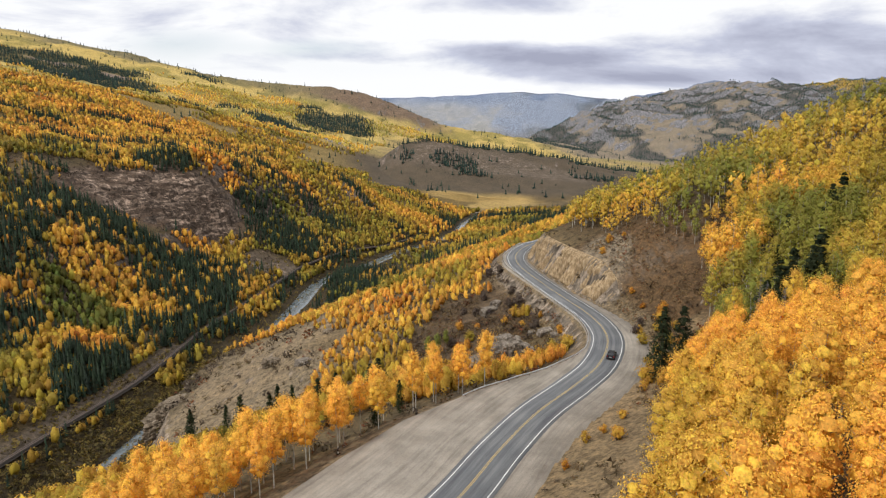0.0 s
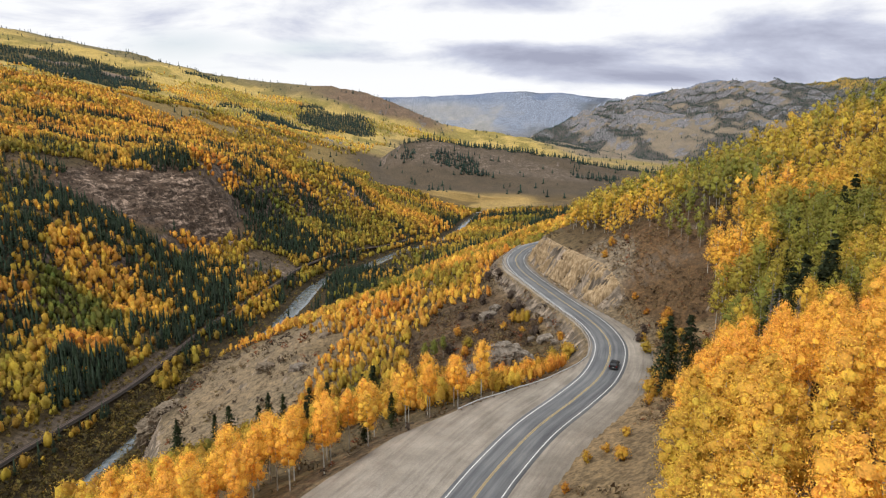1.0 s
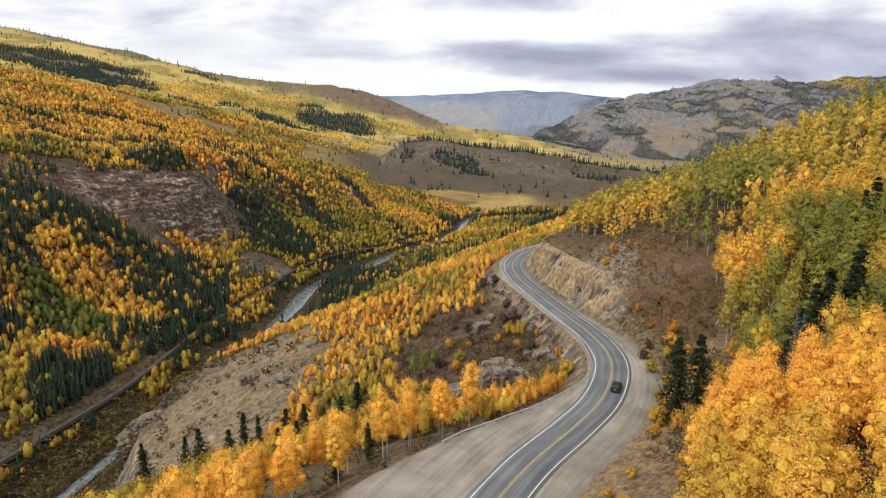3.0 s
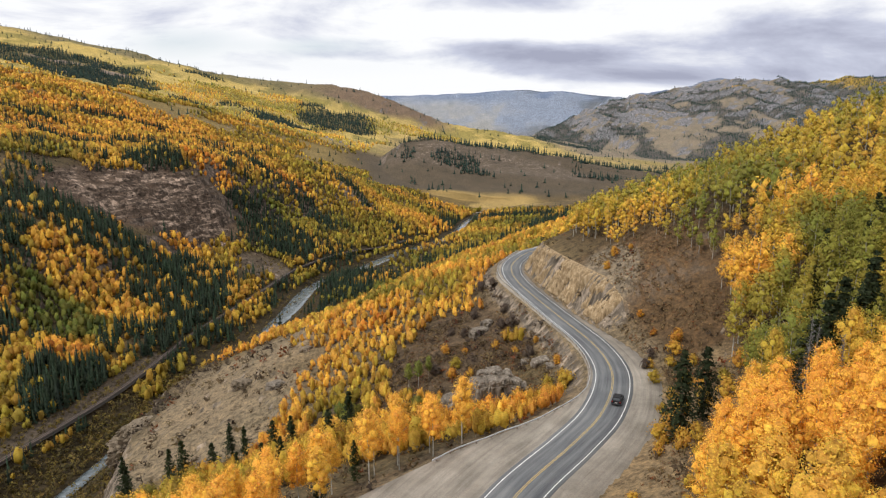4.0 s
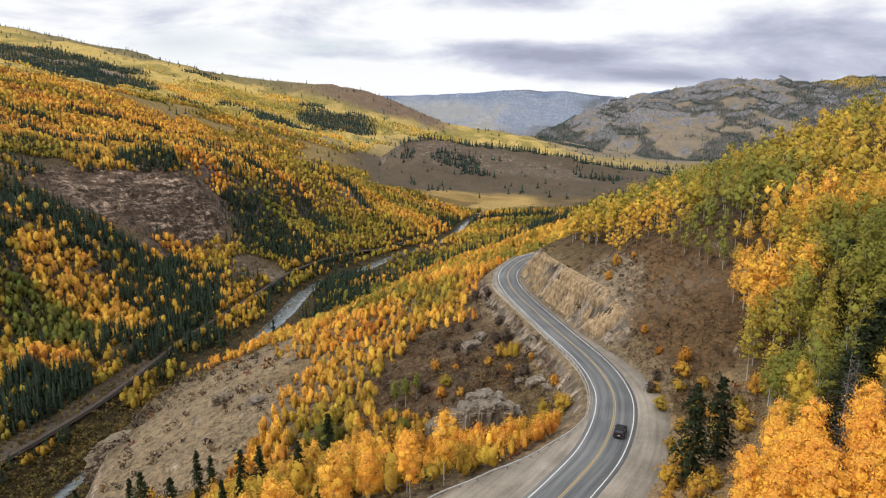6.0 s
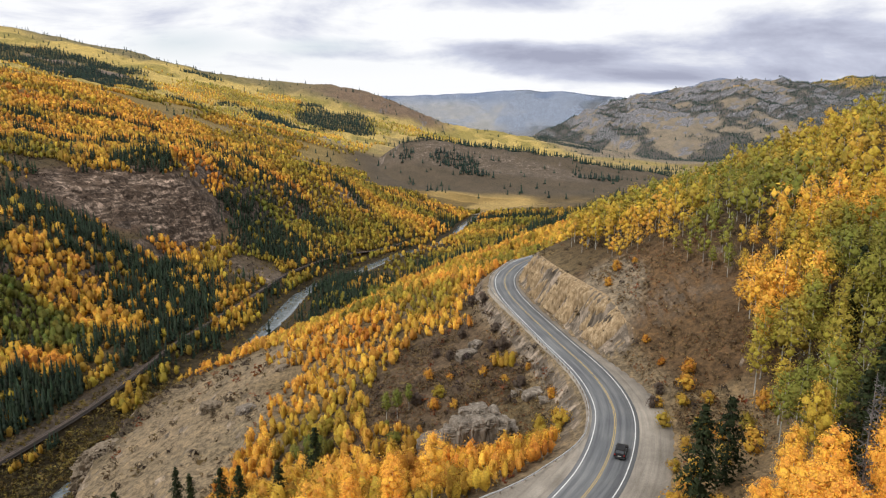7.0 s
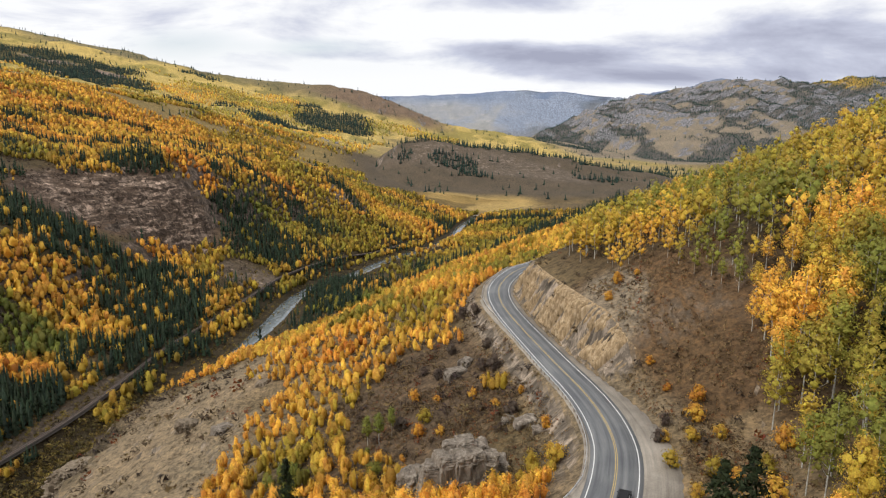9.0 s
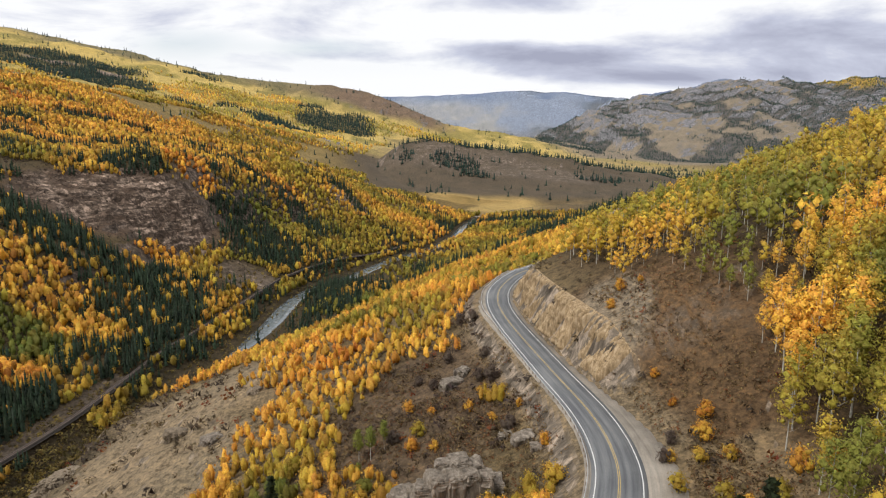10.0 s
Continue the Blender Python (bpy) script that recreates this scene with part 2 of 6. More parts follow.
    far = np.maximum(np.maximum(mesa, flank), np.maximum(right, back))
    return np.where(y > 1500, np.maximum(h, far), h)


# line of the railway on the valley floor
TRACK_PLAN = [(-262, 150), (-240, 240), (-224, 330), (-217, 371), (-210, 422), (-203, 523), (-193, 585), (-186, 640), (-181, 700), (-172, 760), (-138, 835), (-98, 905), (-50, 985)]
TRACK = curve_through(TRACK_PLAN, 3.0)
_tan = np.gradient(TRACK, axis=0)
_tan /= np.linalg.norm(_tan, axis=1)[:, None]
TRACK_RIGHT = np.stack([_tan[:, 1], -_tan[:, 0]], 1)
_edge = np.stack([land(TRACK[:, 0] + TRACK_RIGHT[:, 0] * o, TRACK[:, 1] + TRACK_RIGHT[:, 1] * o) for o in (-2.5, 0, 2.5)]).max(0)
TRACK_Z = np.convolve(np.pad(_edge, 12, mode="edge"), np.ones(25) / 25, "valid") + 1.2


def crag_cover(x, y):
    """Where conifers grow on the far right mountain."""
    streak = fbm(0.9 * x + 0.55 * y, 0.75 * y - 0.35 * x, 170, 5, 97)
    return ((y > 3300) & (x > 500)) * smooth(-0.04, 0.16, streak + 0.42 * smooth(3650, 4000, y) + 0.36 * smooth(1650, 2000, x) * smooth(3350, 3600, y) - 0.30)
# ---- materials ----
def material(name):
    m = bpy.data.materials.new(name)
    m.use_nodes = True
    ns, ln = nodes_of(m.node_tree)
    out = node(ns, "ShaderNodeOutputMaterial")
    return m, ns, ln, out


def noise_tex(ns, ln, scale, detail=5.0, rough=0.55, space=None, distortion=0.0):
    n = node(ns, "ShaderNodeTexNoise")
    n.inputs["Scale"].default_value, n.inputs["Detail"].default_value = scale, detail
    n.inputs["Roughness"].default_value, n.inputs["Distortion"].default_value = rough, distortion
    if space is not None:
        ln.new(space, n.inputs["Vector"])
    return n.outputs["Fac"]


def ramp(ns, ln, fac, stops):
    r = node(ns, "ShaderNodeValToRGB")
    e = r.color_ramp.elements
    while len(e) < len(stops):
        e.new(0.5)
    for el, (p, c) in zip(e, stops):
        el.position, el.color = p, (*c, 1)
    ln.new(fac, r.inputs[0])
    return r.outputs["Color"]


def mix_rgb(ns, ln, fac, a, b, blend="MIX"):
    m = node(ns, "ShaderNodeMix", data_type="RGBA", blend_type=blend)
    for value, sock in ((fac, m.inputs[0]), (a, m.inputs[6]), (b, m.inputs[7])):
        if isinstance(value, (int, float)):
            sock.default_value = value
        elif isinstance(value, tuple):
            sock.default_value = (*value, 1)
        else:
            ln.new(value, sock)
    return m.outputs[2]


def calc(ns, ln, op, a, b=0.0):
    m = node(ns, "ShaderNodeMath", operation=op)
    for value, sock in ((a, m.inputs[0]), (b, m.inputs[1])):
        if isinstance(value, (int, float)):
            sock.default_value = value
        else:
            ln.new(value, sock)
    return m.outputs[0]


def finish(ns, ln, out, color, rough=0.9, bump=None, strength=0.5, distance=0.1, metallic=0.0, spec=0.25, sheer=0.0):
    b = node(ns, "ShaderNodeBsdfPrincipled")
    if isinstance(color, tuple):
        b.inputs["Base Color"].default_value = (*color, 1)
    else:
        ln.new(color, b.inputs["Base Color"])
    if isinstance(rough, (int, float)):
        b.inputs["Roughness"].default_value = rough
    else:
        ln.new(rough, b.inputs["Roughness"])
    b.inputs["Metallic"].default_value = metallic
    b.inputs["Specular IOR Level"].default_value = spec
    if bump is not None:
        bp = node(ns, "ShaderNodeBump")
        bp.inputs["Strength"].default_value, bp.inputs["Distance"].default_value = strength, distance
        ln.new(bump, bp.inputs["Height"])
        ln.new(bp.outputs[0], b.inputs["Normal"])
    shader = b.outputs[0]
    if sheer > 0:
        t = node(ns, "ShaderNodeBsdfTranslucent")
        if isinstance(color, tuple):
            t.inputs["Color"].default_value = (*color, 1)
        else:
            ln.new(color, t.inputs["Color"])
        mx = node(ns, "ShaderNodeMixShader")
        mx.inputs[0].default_value = sheer
        ln.new(shader, mx.inputs[1]), ln.new(t.outputs[0], mx.inputs[2])
        shader = mx.outputs[0]
    ln.new(shader, out.inputs["Surface"])


def place_of(ns):
    return node(ns, "ShaderNodeNewGeometry").outputs["Position"]


def leaf_material(name, from_object):
    """Foliage: the tree's own tint, varied leaf by leaf."""
    m, ns, ln, out = material(name)
    if from_object:
        tint = node(ns, "ShaderNodeObjectInfo").outputs["Color"]
    else:
        tint = node(ns, "ShaderNodeAttribute", attribute_name="tint").outputs["Color"]
    geo = node(ns, "ShaderNodeNewGeometry")
    isle = geo.outputs["Random Per Island"]
    hue = node(ns, "ShaderNodeHueSaturation")
    ln.new(tint, hue.inputs["Color"])
    ln.new(calc(ns, ln, "ADD", calc(ns, ln, "MULTIPLY", isle, 0.036), 0.482), hue.inputs["Hue"])
    ln.new(calc(ns, ln, "ADD", calc(ns, ln, "MULTIPLY", noise_tex(ns, ln, 0.8, 3, space=geo.outputs["Position"]), 0.45), calc(ns, ln, "ADD", calc(ns, ln, "MULTIPLY", isle, 0.40), 0.66)), hue.inputs["Value"])
    speck = ramp(ns, ln, noise_tex(ns, ln, 3.2, 4, 0.7, geo.outputs["Position"]), [(0.36, (0.55, 0.5, 0.45)), (0.5, (1, 1, 1)), (0.64, (1.25, 1.2, 1.1))])
    finish(ns, ln, out, mix_rgb(ns, ln, 0.6, hue.outputs[0], speck, "MULTIPLY"), 0.6, spec=0.15, sheer=0.3)
    return m


def plain_noise_material(name, dark, light, scale, rough=0.9, bump=0.4, distance=0.05, big=None, spec=0.25):
    m, ns, ln, out = material(name)
    pos = place_of(ns)
    fine = noise_tex(ns, ln, scale, 6, 0.65, pos)
    col = ramp(ns, ln, fine, [(0.3, dark), (0.7, light)])
    if big:
        wide = noise_tex(ns, ln, big, 4, 0.5, pos)
        col = mix_rgb(ns, ln, calc(ns, ln, "MULTIPLY", wide, 0.7), col, mix_rgb(ns, ln, 1.0, col, (0.55, 0.52, 0.5), "MULTIPLY"))
    finish(ns, ln, out, col, rough, fine, bump, distance, spec=spec)
    return m


def ground_material():
    """Earth, grass and rock: the zone's own earth colour with clods, tufts and stones over it; bare rock where it is steep."""
    m, ns, ln, out = material("ground")
    geo = node(ns, "ShaderNodeNewGeometry")
    pos = geo.outputs["Position"]
    earth = node(ns, "ShaderNodeAttribute", attribute_name="tint").outputs["Color"]
    fine = noise_tex(ns, ln, 1.3, 7, 0.7, pos)
    mid = noise_tex(ns, ln, 0.42, 7, 0.72, pos)
    wide = noise_tex(ns, ln, 0.02, 5, 0.6, pos)
    col = mix_rgb(ns, ln, 0.75, earth, ramp(ns, ln, fine, [(0.32, (0.25, 0.24, 0.22)), (0.5, (0.95, 0.95, 0.95)), (0.68, (1.7, 1.6, 1.4))]), "MULTIPLY")
    col = mix_rgb(ns, ln, 0.8, col, ramp(ns, ln, mid, [(0.36, (0.38, 0.36, 0.32)), (0.5, (1.0, 1.0, 1.0)), (0.64, (1.5, 1.42, 1.28))]), "MULTIPLY")
    col = mix_rgb(ns, ln, 0.6, col, ramp(ns, ln, wide, [(0.35, (0.72, 0.72, 0.66)), (0.65, (1.2, 1.12, 1.0))]), "MULTIPLY")
    sep = node(ns, "ShaderNodeSeparateXYZ")
    ln.new(geo.outputs["True Normal"], sep.inputs[0])
    steep = ramp(ns, ln, calc(ns, ln, "ADD", sep.outputs["Z"], calc(ns, ln, "MULTIPLY", mid, 0.12)), [(0.78, (1, 1, 1)), (0.87, (0, 0, 0))])
    stretch = node(ns, "ShaderNodeMapping")
    stretch.inputs["Scale"].default_value = (1.0, 1.0, 0.28)
    ln.new(pos, stretch.inputs[0])
    crag = noise_tex(ns, ln, 0.24, 9, 0.74, stretch.outputs[0], 0.8)
    zone = node(ns, "ShaderNodeAttribute", attribute_name="stone")
    stone = zone.outputs["Color"]
    patchy = ramp(ns, ln, noise_tex(ns, ln, 0.07, 5, 0.65, pos), [(0.38, (0.2, 0.2, 0.2)), (0.56, (1, 1, 1))])
    steep = calc(ns, ln, "MAXIMUM", steep, calc(ns, ln, "MULTIPLY", zone.outputs["Alpha"], patchy))
    rock = mix_rgb(ns, ln, 1.0, stone, ramp(ns, ln, crag, [(0.34, (0.22, 0.21, 0.20)), (0.5, (0.85, 0.84, 0.82)), (0.64, (2.5, 2.4, 2.3))]), "MULTIPLY")
    flatten = node(ns, "ShaderNodeMapping")
    flatten.inputs["Scale"].default_value = (0.55, 0.55, 2.2)
    ln.new(pos, flatten.inputs[0])
    ledge = noise_tex(ns, ln, 0.085, 9, 0.68, flatten.outputs[0], 0.5)
    rock = mix_rgb(ns, ln, calc(ns, ln, "MULTIPLY", zone.outputs["Alpha"], 0.9), rock, ramp(ns, ln, ledge, [(0.40, (0.42, 0.37, 0.33)), (0.51, (0.85, 0.80, 0.76)), (0.555, (2.3, 2.2, 2.1)), (0.66, (3.4, 3.3, 3.2))]), "MULTIPLY")
    col = mix_rgb(ns, ln, steep, col, rock)
    high = calc(ns, ln, "ADD", calc(ns, ln, "MULTIPLY", crag, 0.6), calc(ns, ln, "MULTIPLY", fine, 0.4))
    finish(ns, ln, out, col, 0.95, high, 0.7, 0.5, spec=0.1)
    return m


def asphalt_material():
    m, ns, ln, out = material("asphalt")
    pos = place_of(ns)
    across = node(ns, "ShaderNodeUVMap", uv_map="lane").outputs["UV"]
    sep = node(ns, "ShaderNodeSeparateXYZ")
    ln.new(across, sep.inputs[0])
    fine = noise_tex(ns, ln, 9.0, 6, 0.7, pos)
    base = ramp(ns, ln, fine, [(0.3, (0.105, 0.11, 0.115)), (0.7, (0.165, 0.17, 0.175))])
    # worn wheel tracks: two pale bands in each lane, streaked along the road
    wave = calc(ns, ln, "COSINE", calc(ns, ln, "MULTIPLY", sep.outputs["X"], 2 * math.pi / 1.83))
    streak = node(ns, "ShaderNodeMapping")
    streak.inputs["Scale"].default_value = (1.6, 0.06, 1.0)
    ln.new(across, streak.inputs[0])
    long_noise = noise_tex(ns, ln, 1.0, 5, 0.6, streak.outputs[0])
    worn = calc(ns, ln, "ADD", calc(ns, ln, "MULTIPLY", wave, 0.07), long_noise)
    base = mix_rgb(ns, ln, 0.85, base, ramp(ns, ln, worn, [(0.30, (0.62, 0.62, 0.66)), (0.5, (1, 1, 1)), (0.72, (1.45, 1.42, 1.38))]), "MULTIPLY")
    patch = noise_tex(ns, ln, 0.09, 4, 0.5, pos)
    base = mix_rgb(ns, ln, 0.6, base, ramp(ns, ln, patch, [(0.4, (0.78, 0.78, 0.8)), (0.62, (1.15, 1.13, 1.1))]), "MULTIPLY")
    finish(ns, ln, out, base, 0.85, fine, 0.3, 0.02, spec=0.3)
    return m


def paint_material(name, color):
    m, ns, ln, out = material(name)
    pos = place_of(ns)
    wear = noise_tex(ns, ln, 3.0, 6, 0.75, pos)
    col = mix_rgb(ns, ln, ramp(ns, ln, wear, [(0.42, (0, 0, 0)), (0.62, (1, 1, 1))]), color, tuple(0.55 * c + 0.05 for c in color))
    finish(ns, ln, out, col, 0.7, spec=0.3)
    return m


def water_material():
    m, ns, ln, out = material("river_water")
    pos = place_of(ns)
    rip = noise_tex(ns, ln, 1.2, 5, 0.6, pos)
    foam = noise_tex(ns, ln, 0.25, 7, 0.75, pos)
    col = ramp(ns, ln, foam, [(0.5, (0.10, 0.12, 0.13)), (0.64, (0.22, 0.25, 0.27)), (0.74, (0.75, 0.77, 0.78))])
    finish(ns, ln, out, col, 0.12, rip, 0.35, 0.15, spec=0.6)
    return m


M_GROUND = ground_material()


def gravel_material():
    """Packed gravel: fine stones, damp patches and streaks that wheels leave along the road."""
    m, ns, ln, out = material("gravel")
    pos = place_of(ns)
    lane = node(ns, "ShaderNodeUVMap", uv_map="lane").outputs["UV"]
    mp = node(ns, "ShaderNodeMapping")
    mp.inputs["Scale"].default_value = (0.9, 0.05, 1.0)
    ln.new(lane, mp.inputs[0])
    fine = noise_tex(ns, ln, 4.0, 7, 0.75, pos)
    streak = noise_tex(ns, ln, 1.0, 6, 0.65, mp.outputs[0], 0.4)
    wide = noise_tex(ns, ln, 0.13, 5, 0.6, pos)
    col = ramp(ns, ln, fine, [(0.3, (0.225, 0.20, 0.17)), (0.7, (0.335, 0.305, 0.265))])
    col = mix_rgb(ns, ln, 0.8, col, ramp(ns, ln, streak, [(0.34, (0.70, 0.69, 0.68)), (0.5, (1, 1, 1)), (0.66, (1.22, 1.2, 1.17))]), "MULTIPLY")
    col = mix_rgb(ns, ln, 0.8, col, ramp(ns, ln, wide, [(0.36, (0.74, 0.72, 0.69)), (0.62, (1.15, 1.13, 1.1))]), "MULTIPLY")
    finish(ns, ln, out, col, 0.95, fine, 0.3, 0.03, spec=0.15)
    return m


M_GRAVEL = gravel_material()
M_ASPHALT = asphalt_material()
M_WHITE = paint_material("white_paint", (0.78, 0.78, 0.76))
M_YELLOW = paint_material("yellow_paint", (0.50, 0.36, 0.12))
M_WATER = water_material()
M_LEAF = leaf_material("leaves", True)
M_LEAF_FAR = leaf_material("distant_leaves", False)
M_BARK = plain_noise_material("aspen_bark", (0.25, 0.24, 0.21), (0.62, 0.60, 0.54), 3.0, 0.85, 0.3, 0.02)
M_DARKBARK = plain_noise_material("dark_bark", (0.06, 0.05, 0.04), (0.15, 0.12, 0.10), 4.0, 0.95, 0.4, 0.03)
M_STEEL = plain_noise_material("galvanised_steel", (0.42, 0.43, 0.44), (0.62, 0.63, 0.64), 2.0, 0.5, 0.1, 0.01, spec=0.5)
M_POST = plain_noise_material("weathered_post", (0.16, 0.12, 0.09), (0.30, 0.25, 0.20), 3.0, 0.9, 0.4, 0.02)


def rock_material(name, dark, mid, light, stretch=(1.0, 1.0, 0.3)):
    """Fractured rock: upright cracks, stains and lichen."""
    m, ns, ln, out = material(name)
    pos = place_of(ns)
    mp = node(ns, "ShaderNodeMapping")
    mp.inputs["Scale"].default_value = stretch
    ln.new(pos, mp.inputs[0])
    crag = noise_tex(ns, ln, 0.9, 9, 0.72, mp.outputs[0], 0.6)
    fine = noise_tex(ns, ln, 5.0, 6, 0.7, pos)
    wide = noise_tex(ns, ln, 0.12, 4, 0.5, pos)
    col = ramp(ns, ln, crag, [(0.30, dark), (0.5, mid), (0.70, light)])
    col = mix_rgb(ns, ln, 0.6, col, ramp(ns, ln, fine, [(0.3, (0.55, 0.54, 0.52)), (0.6, (1.1, 1.1, 1.1))]), "MULTIPLY")
    col = mix_rgb(ns, ln, 0.5, col, ramp(ns, ln, wide, [(0.35, (0.7, 0.66, 0.62)), (0.65, (1.15, 1.1, 1.02))]), "MULTIPLY")
    both = calc(ns, ln, "ADD", calc(ns, ln, "MULTIPLY", crag, 0.7), calc(ns, ln, "MULTIPLY", fine, 0.3))
    finish(ns, ln, out, col, 0.92, both, 0.9, 0.35, spec=0.15)
    return m


M_CUT = rock_material("tan_cut_rock", (0.09, 0.062, 0.038), (0.33, 0.24, 0.14), (0.56, 0.45, 0.31), (1.4, 1.4, 0.16))
M_ROCK = rock_material("grey_outcrop_rock", (0.05, 0.043, 0.038), (0.21, 0.18, 0.148), (0.41, 0.365, 0.31))
M_BLUFF = rock_material("pale_bluff_rock", (0.08, 0.065, 0.05), (0.21, 0.17, 0.125), (0.36, 0.30, 0.23))
M_DEAD = plain_noise_material("dead_wood", (0.13, 0.12, 0.12), (0.28, 0.26, 0.25), 4.0, 0.95, 0.3, 0.02)
M_BALLAST = plain_noise_material("railway_ballast", (0.025, 0.021, 0.018), (0.07, 0.058, 0.048), 2.5, 0.95, 0.5, 0.06)
M_RAIL = plain_noise_material("rusty_rail", (0.10, 0.06, 0.045), (0.22, 0.16, 0.13), 2.0, 0.6, 0.2, 0.01, spec=0.4)
M_DIRT = plain_noise_material("pale_dirt", (0.26, 0.22, 0.17), (0.42, 0.37, 0.30), 1.2, 0.95, 0.3, 0.05)
# ---- the ground ----
def mesh_from(name, verts, faces, mat=None, smooth_faces=False):
    """A mesh from arrays; faces all of one size."""
    me = bpy.data.meshes.new(name)
    verts, faces = np.asarray(verts, np.float32), np.asarray(faces, np.int32)
    n, k = faces.shape
    me.vertices.add(len(verts)), me.loops.add(n * k), me.polygons.add(n)
    me.vertices.foreach_set("co", verts.ravel())
    me.loops.foreach_set("vertex_index", faces.ravel())
    me.polygons.foreach_set("loop_start", np.arange(0, n * k, k, dtype=np.int32))
    me.update(calc_edges=True)
    if smooth_faces:
        me.polygons.foreach_set("use_smooth", np.ones(n, bool))
    if mat:
        me.materials.append(mat)
    return me


def set_tint(me, colors, name="tint"):
    at = me.attributes.new(name, "FLOAT_COLOR", "POINT")
    rgba = np.ones((len(colors), 4), np.float32)
    rgba[:, :np.shape(colors)[1]] = colors
    at.data.foreach_set("color", rgba.ravel())


def ellipse(x, y, cx, cy, rx, ry, turn=0.0):
    """1 inside, falling to 0 round an uneven rim."""
    c, s = math.cos(radians(turn)), math.sin(radians(turn))
    u, v = (x - cx) * c + (y - cy) * s, (y - cy) * c - (x - cx) * s
    return 1 - smooth(0.75, 1.15, np.hypot(u / rx, v / ry) + 0.22 * fbm(x, y, 0.5 * (rx + ry), 4, 77))


def any_zone(x, y):
    """Pinkish scree among the far conifers."""
    return np.maximum(np.maximum(ellipse(x, y, -1780, 3010, 150, 36, 5), ellipse(x, y, -1480, 2945, 115, 38, -20)), ellipse(x, y, -1640, 2800, 130, 30, -25))


def earth_tint(x, y, h):
    """Colour of the bare earth and dry grass, zone by zone; far zones carry haze."""
    x, y = np.asarray(x, float), np.asarray(y, float)
    col = np.empty((len(x), 3))
    col[:] = (0.115, 0.088, 0.052)

    def lay(mask, c):
        col[:] = col + (np.array(c) - col) * np.clip(mask, 0, 1)[:, None]
    d, k = beside(x, y, ROAD, ROAD_RIGHT)
    yr = ROAD[k, 1]
    rd, rk = beside(x, y, RIVER, RIVER_RIGHT)
    patch = fbm(x, y, 30, 4, 61)
    lay(smooth(-0.1, 0.5, patch) * 0.7, (0.17, 0.125, 0.065))
    # rusty scrub on the open hillside above the road cut
    lay(ellipse(x, y, 66, 200, 28, 38) * 0.9, (0.105, 0.066, 0.038))
    # pale dirt spur
    lay(np.maximum(ellipse(x, y, -95, 290, 55, 70, -20), ellipse(x, y, -84, 225, 38, 50, 10)), (0.20, 0.158, 0.11))
    lay(ellipse(x, y, 6, 218, 32, 42) * 0.85, (0.088, 0.064, 0.046))
    lay(ellipse(x, y, -40, 235, 50, 20, 60) * 0.5, (0.20, 0.16, 0.11))
    # verges of the road
    lay((1 - smooth(3, 9, np.abs(np.where(d > 0, d - gravel_right(yr), -d - gravel_left(yr))))) * (y < 420), (0.18, 0.14, 0.095))
    # valley floor: tawny grass and willows
    lay((1 - smooth(30, 80, np.abs(rd))) * (y < 1300), (0.055, 0.044, 0.028))
    lay(ellipse(x, y, -150, 300, 26, 60, 15) * 0.8, (0.085, 0.068, 0.045))
    # meadow
    lay(ellipse(x, y, 100, 1540, 150, 175, 0), (0.36, 0.26, 0.105))
    lay(smooth(1580, 1680, y) * smooth(-260, -120, x + 0.25 * (y - 1600)), (0.095, 0.078, 0.06))
    lay(smooth(1300, 1500, y) * (1 - smooth(-300, -160, x + 0.25 * (y - 1600))) * 0.8, (0.24, 0.18, 0.075))
    # grass on the far flank, its straw brightened to stand for sunlight
    lay(smooth(2060, 2250, y) * (1 - smooth(600, 1500, x)), (0.47, 0.36, 0.13))
    lay(smooth(2060, 2250, y) * smooth(-0.1, 0.4, fbm(x, y, 110, 5, 62)) * (1 - smooth(600, 1500, x)), (0.28, 0.235, 0.08))
    lay(smooth(2060, 2250, y) * smooth(-330, -180, x) * (1 - smooth(600, 1500, x)) * (0.75 - 0.5 * smooth(0.1, 0.5, fbm(x, y, 120, 3, 65))) * (1 - smooth(2950, 3200, y)), (0.24, 0.19, 0.115))
    lay(any_zone(x, y), (0.24, 0.19, 0.17))
    lay(smooth(3230, 3420, y + 0.08 * x + 60 * fbm(x, y, 200, 3, 66)) * (1 - smooth(-200, 100, x)) * 0.85, (0.14, 0.128, 0.085))
    lay(smooth(3330, 3450, y + 50 * fbm(x, y, 160, 3, 67)) * smooth(-900, -500, x) * (1 - smooth(-100, 100, x)), (0.17, 0.125, 0.095))
    lay(smooth(3050, 3250, y) * smooth(450, 800, x + 0.3 * (y - 3300)), (0.215, 0.185, 0.150))
    # farthest range: aerial haze put into the colour, pale below and blue above
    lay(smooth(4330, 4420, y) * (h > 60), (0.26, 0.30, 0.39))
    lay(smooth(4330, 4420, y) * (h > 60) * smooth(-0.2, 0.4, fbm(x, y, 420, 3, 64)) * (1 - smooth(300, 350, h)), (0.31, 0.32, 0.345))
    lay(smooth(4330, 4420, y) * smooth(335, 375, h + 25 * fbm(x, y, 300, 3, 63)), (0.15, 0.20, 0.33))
    # dark ground under the woods, ochre litter on the bench
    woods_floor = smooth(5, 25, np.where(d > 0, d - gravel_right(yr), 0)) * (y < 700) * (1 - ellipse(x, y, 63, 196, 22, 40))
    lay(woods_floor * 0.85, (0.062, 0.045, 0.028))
    lay((d > 0) * (1 - smooth(12, 24, d - gravel_right(yr))) * (yr < 172), (0.19, 0.142, 0.088))
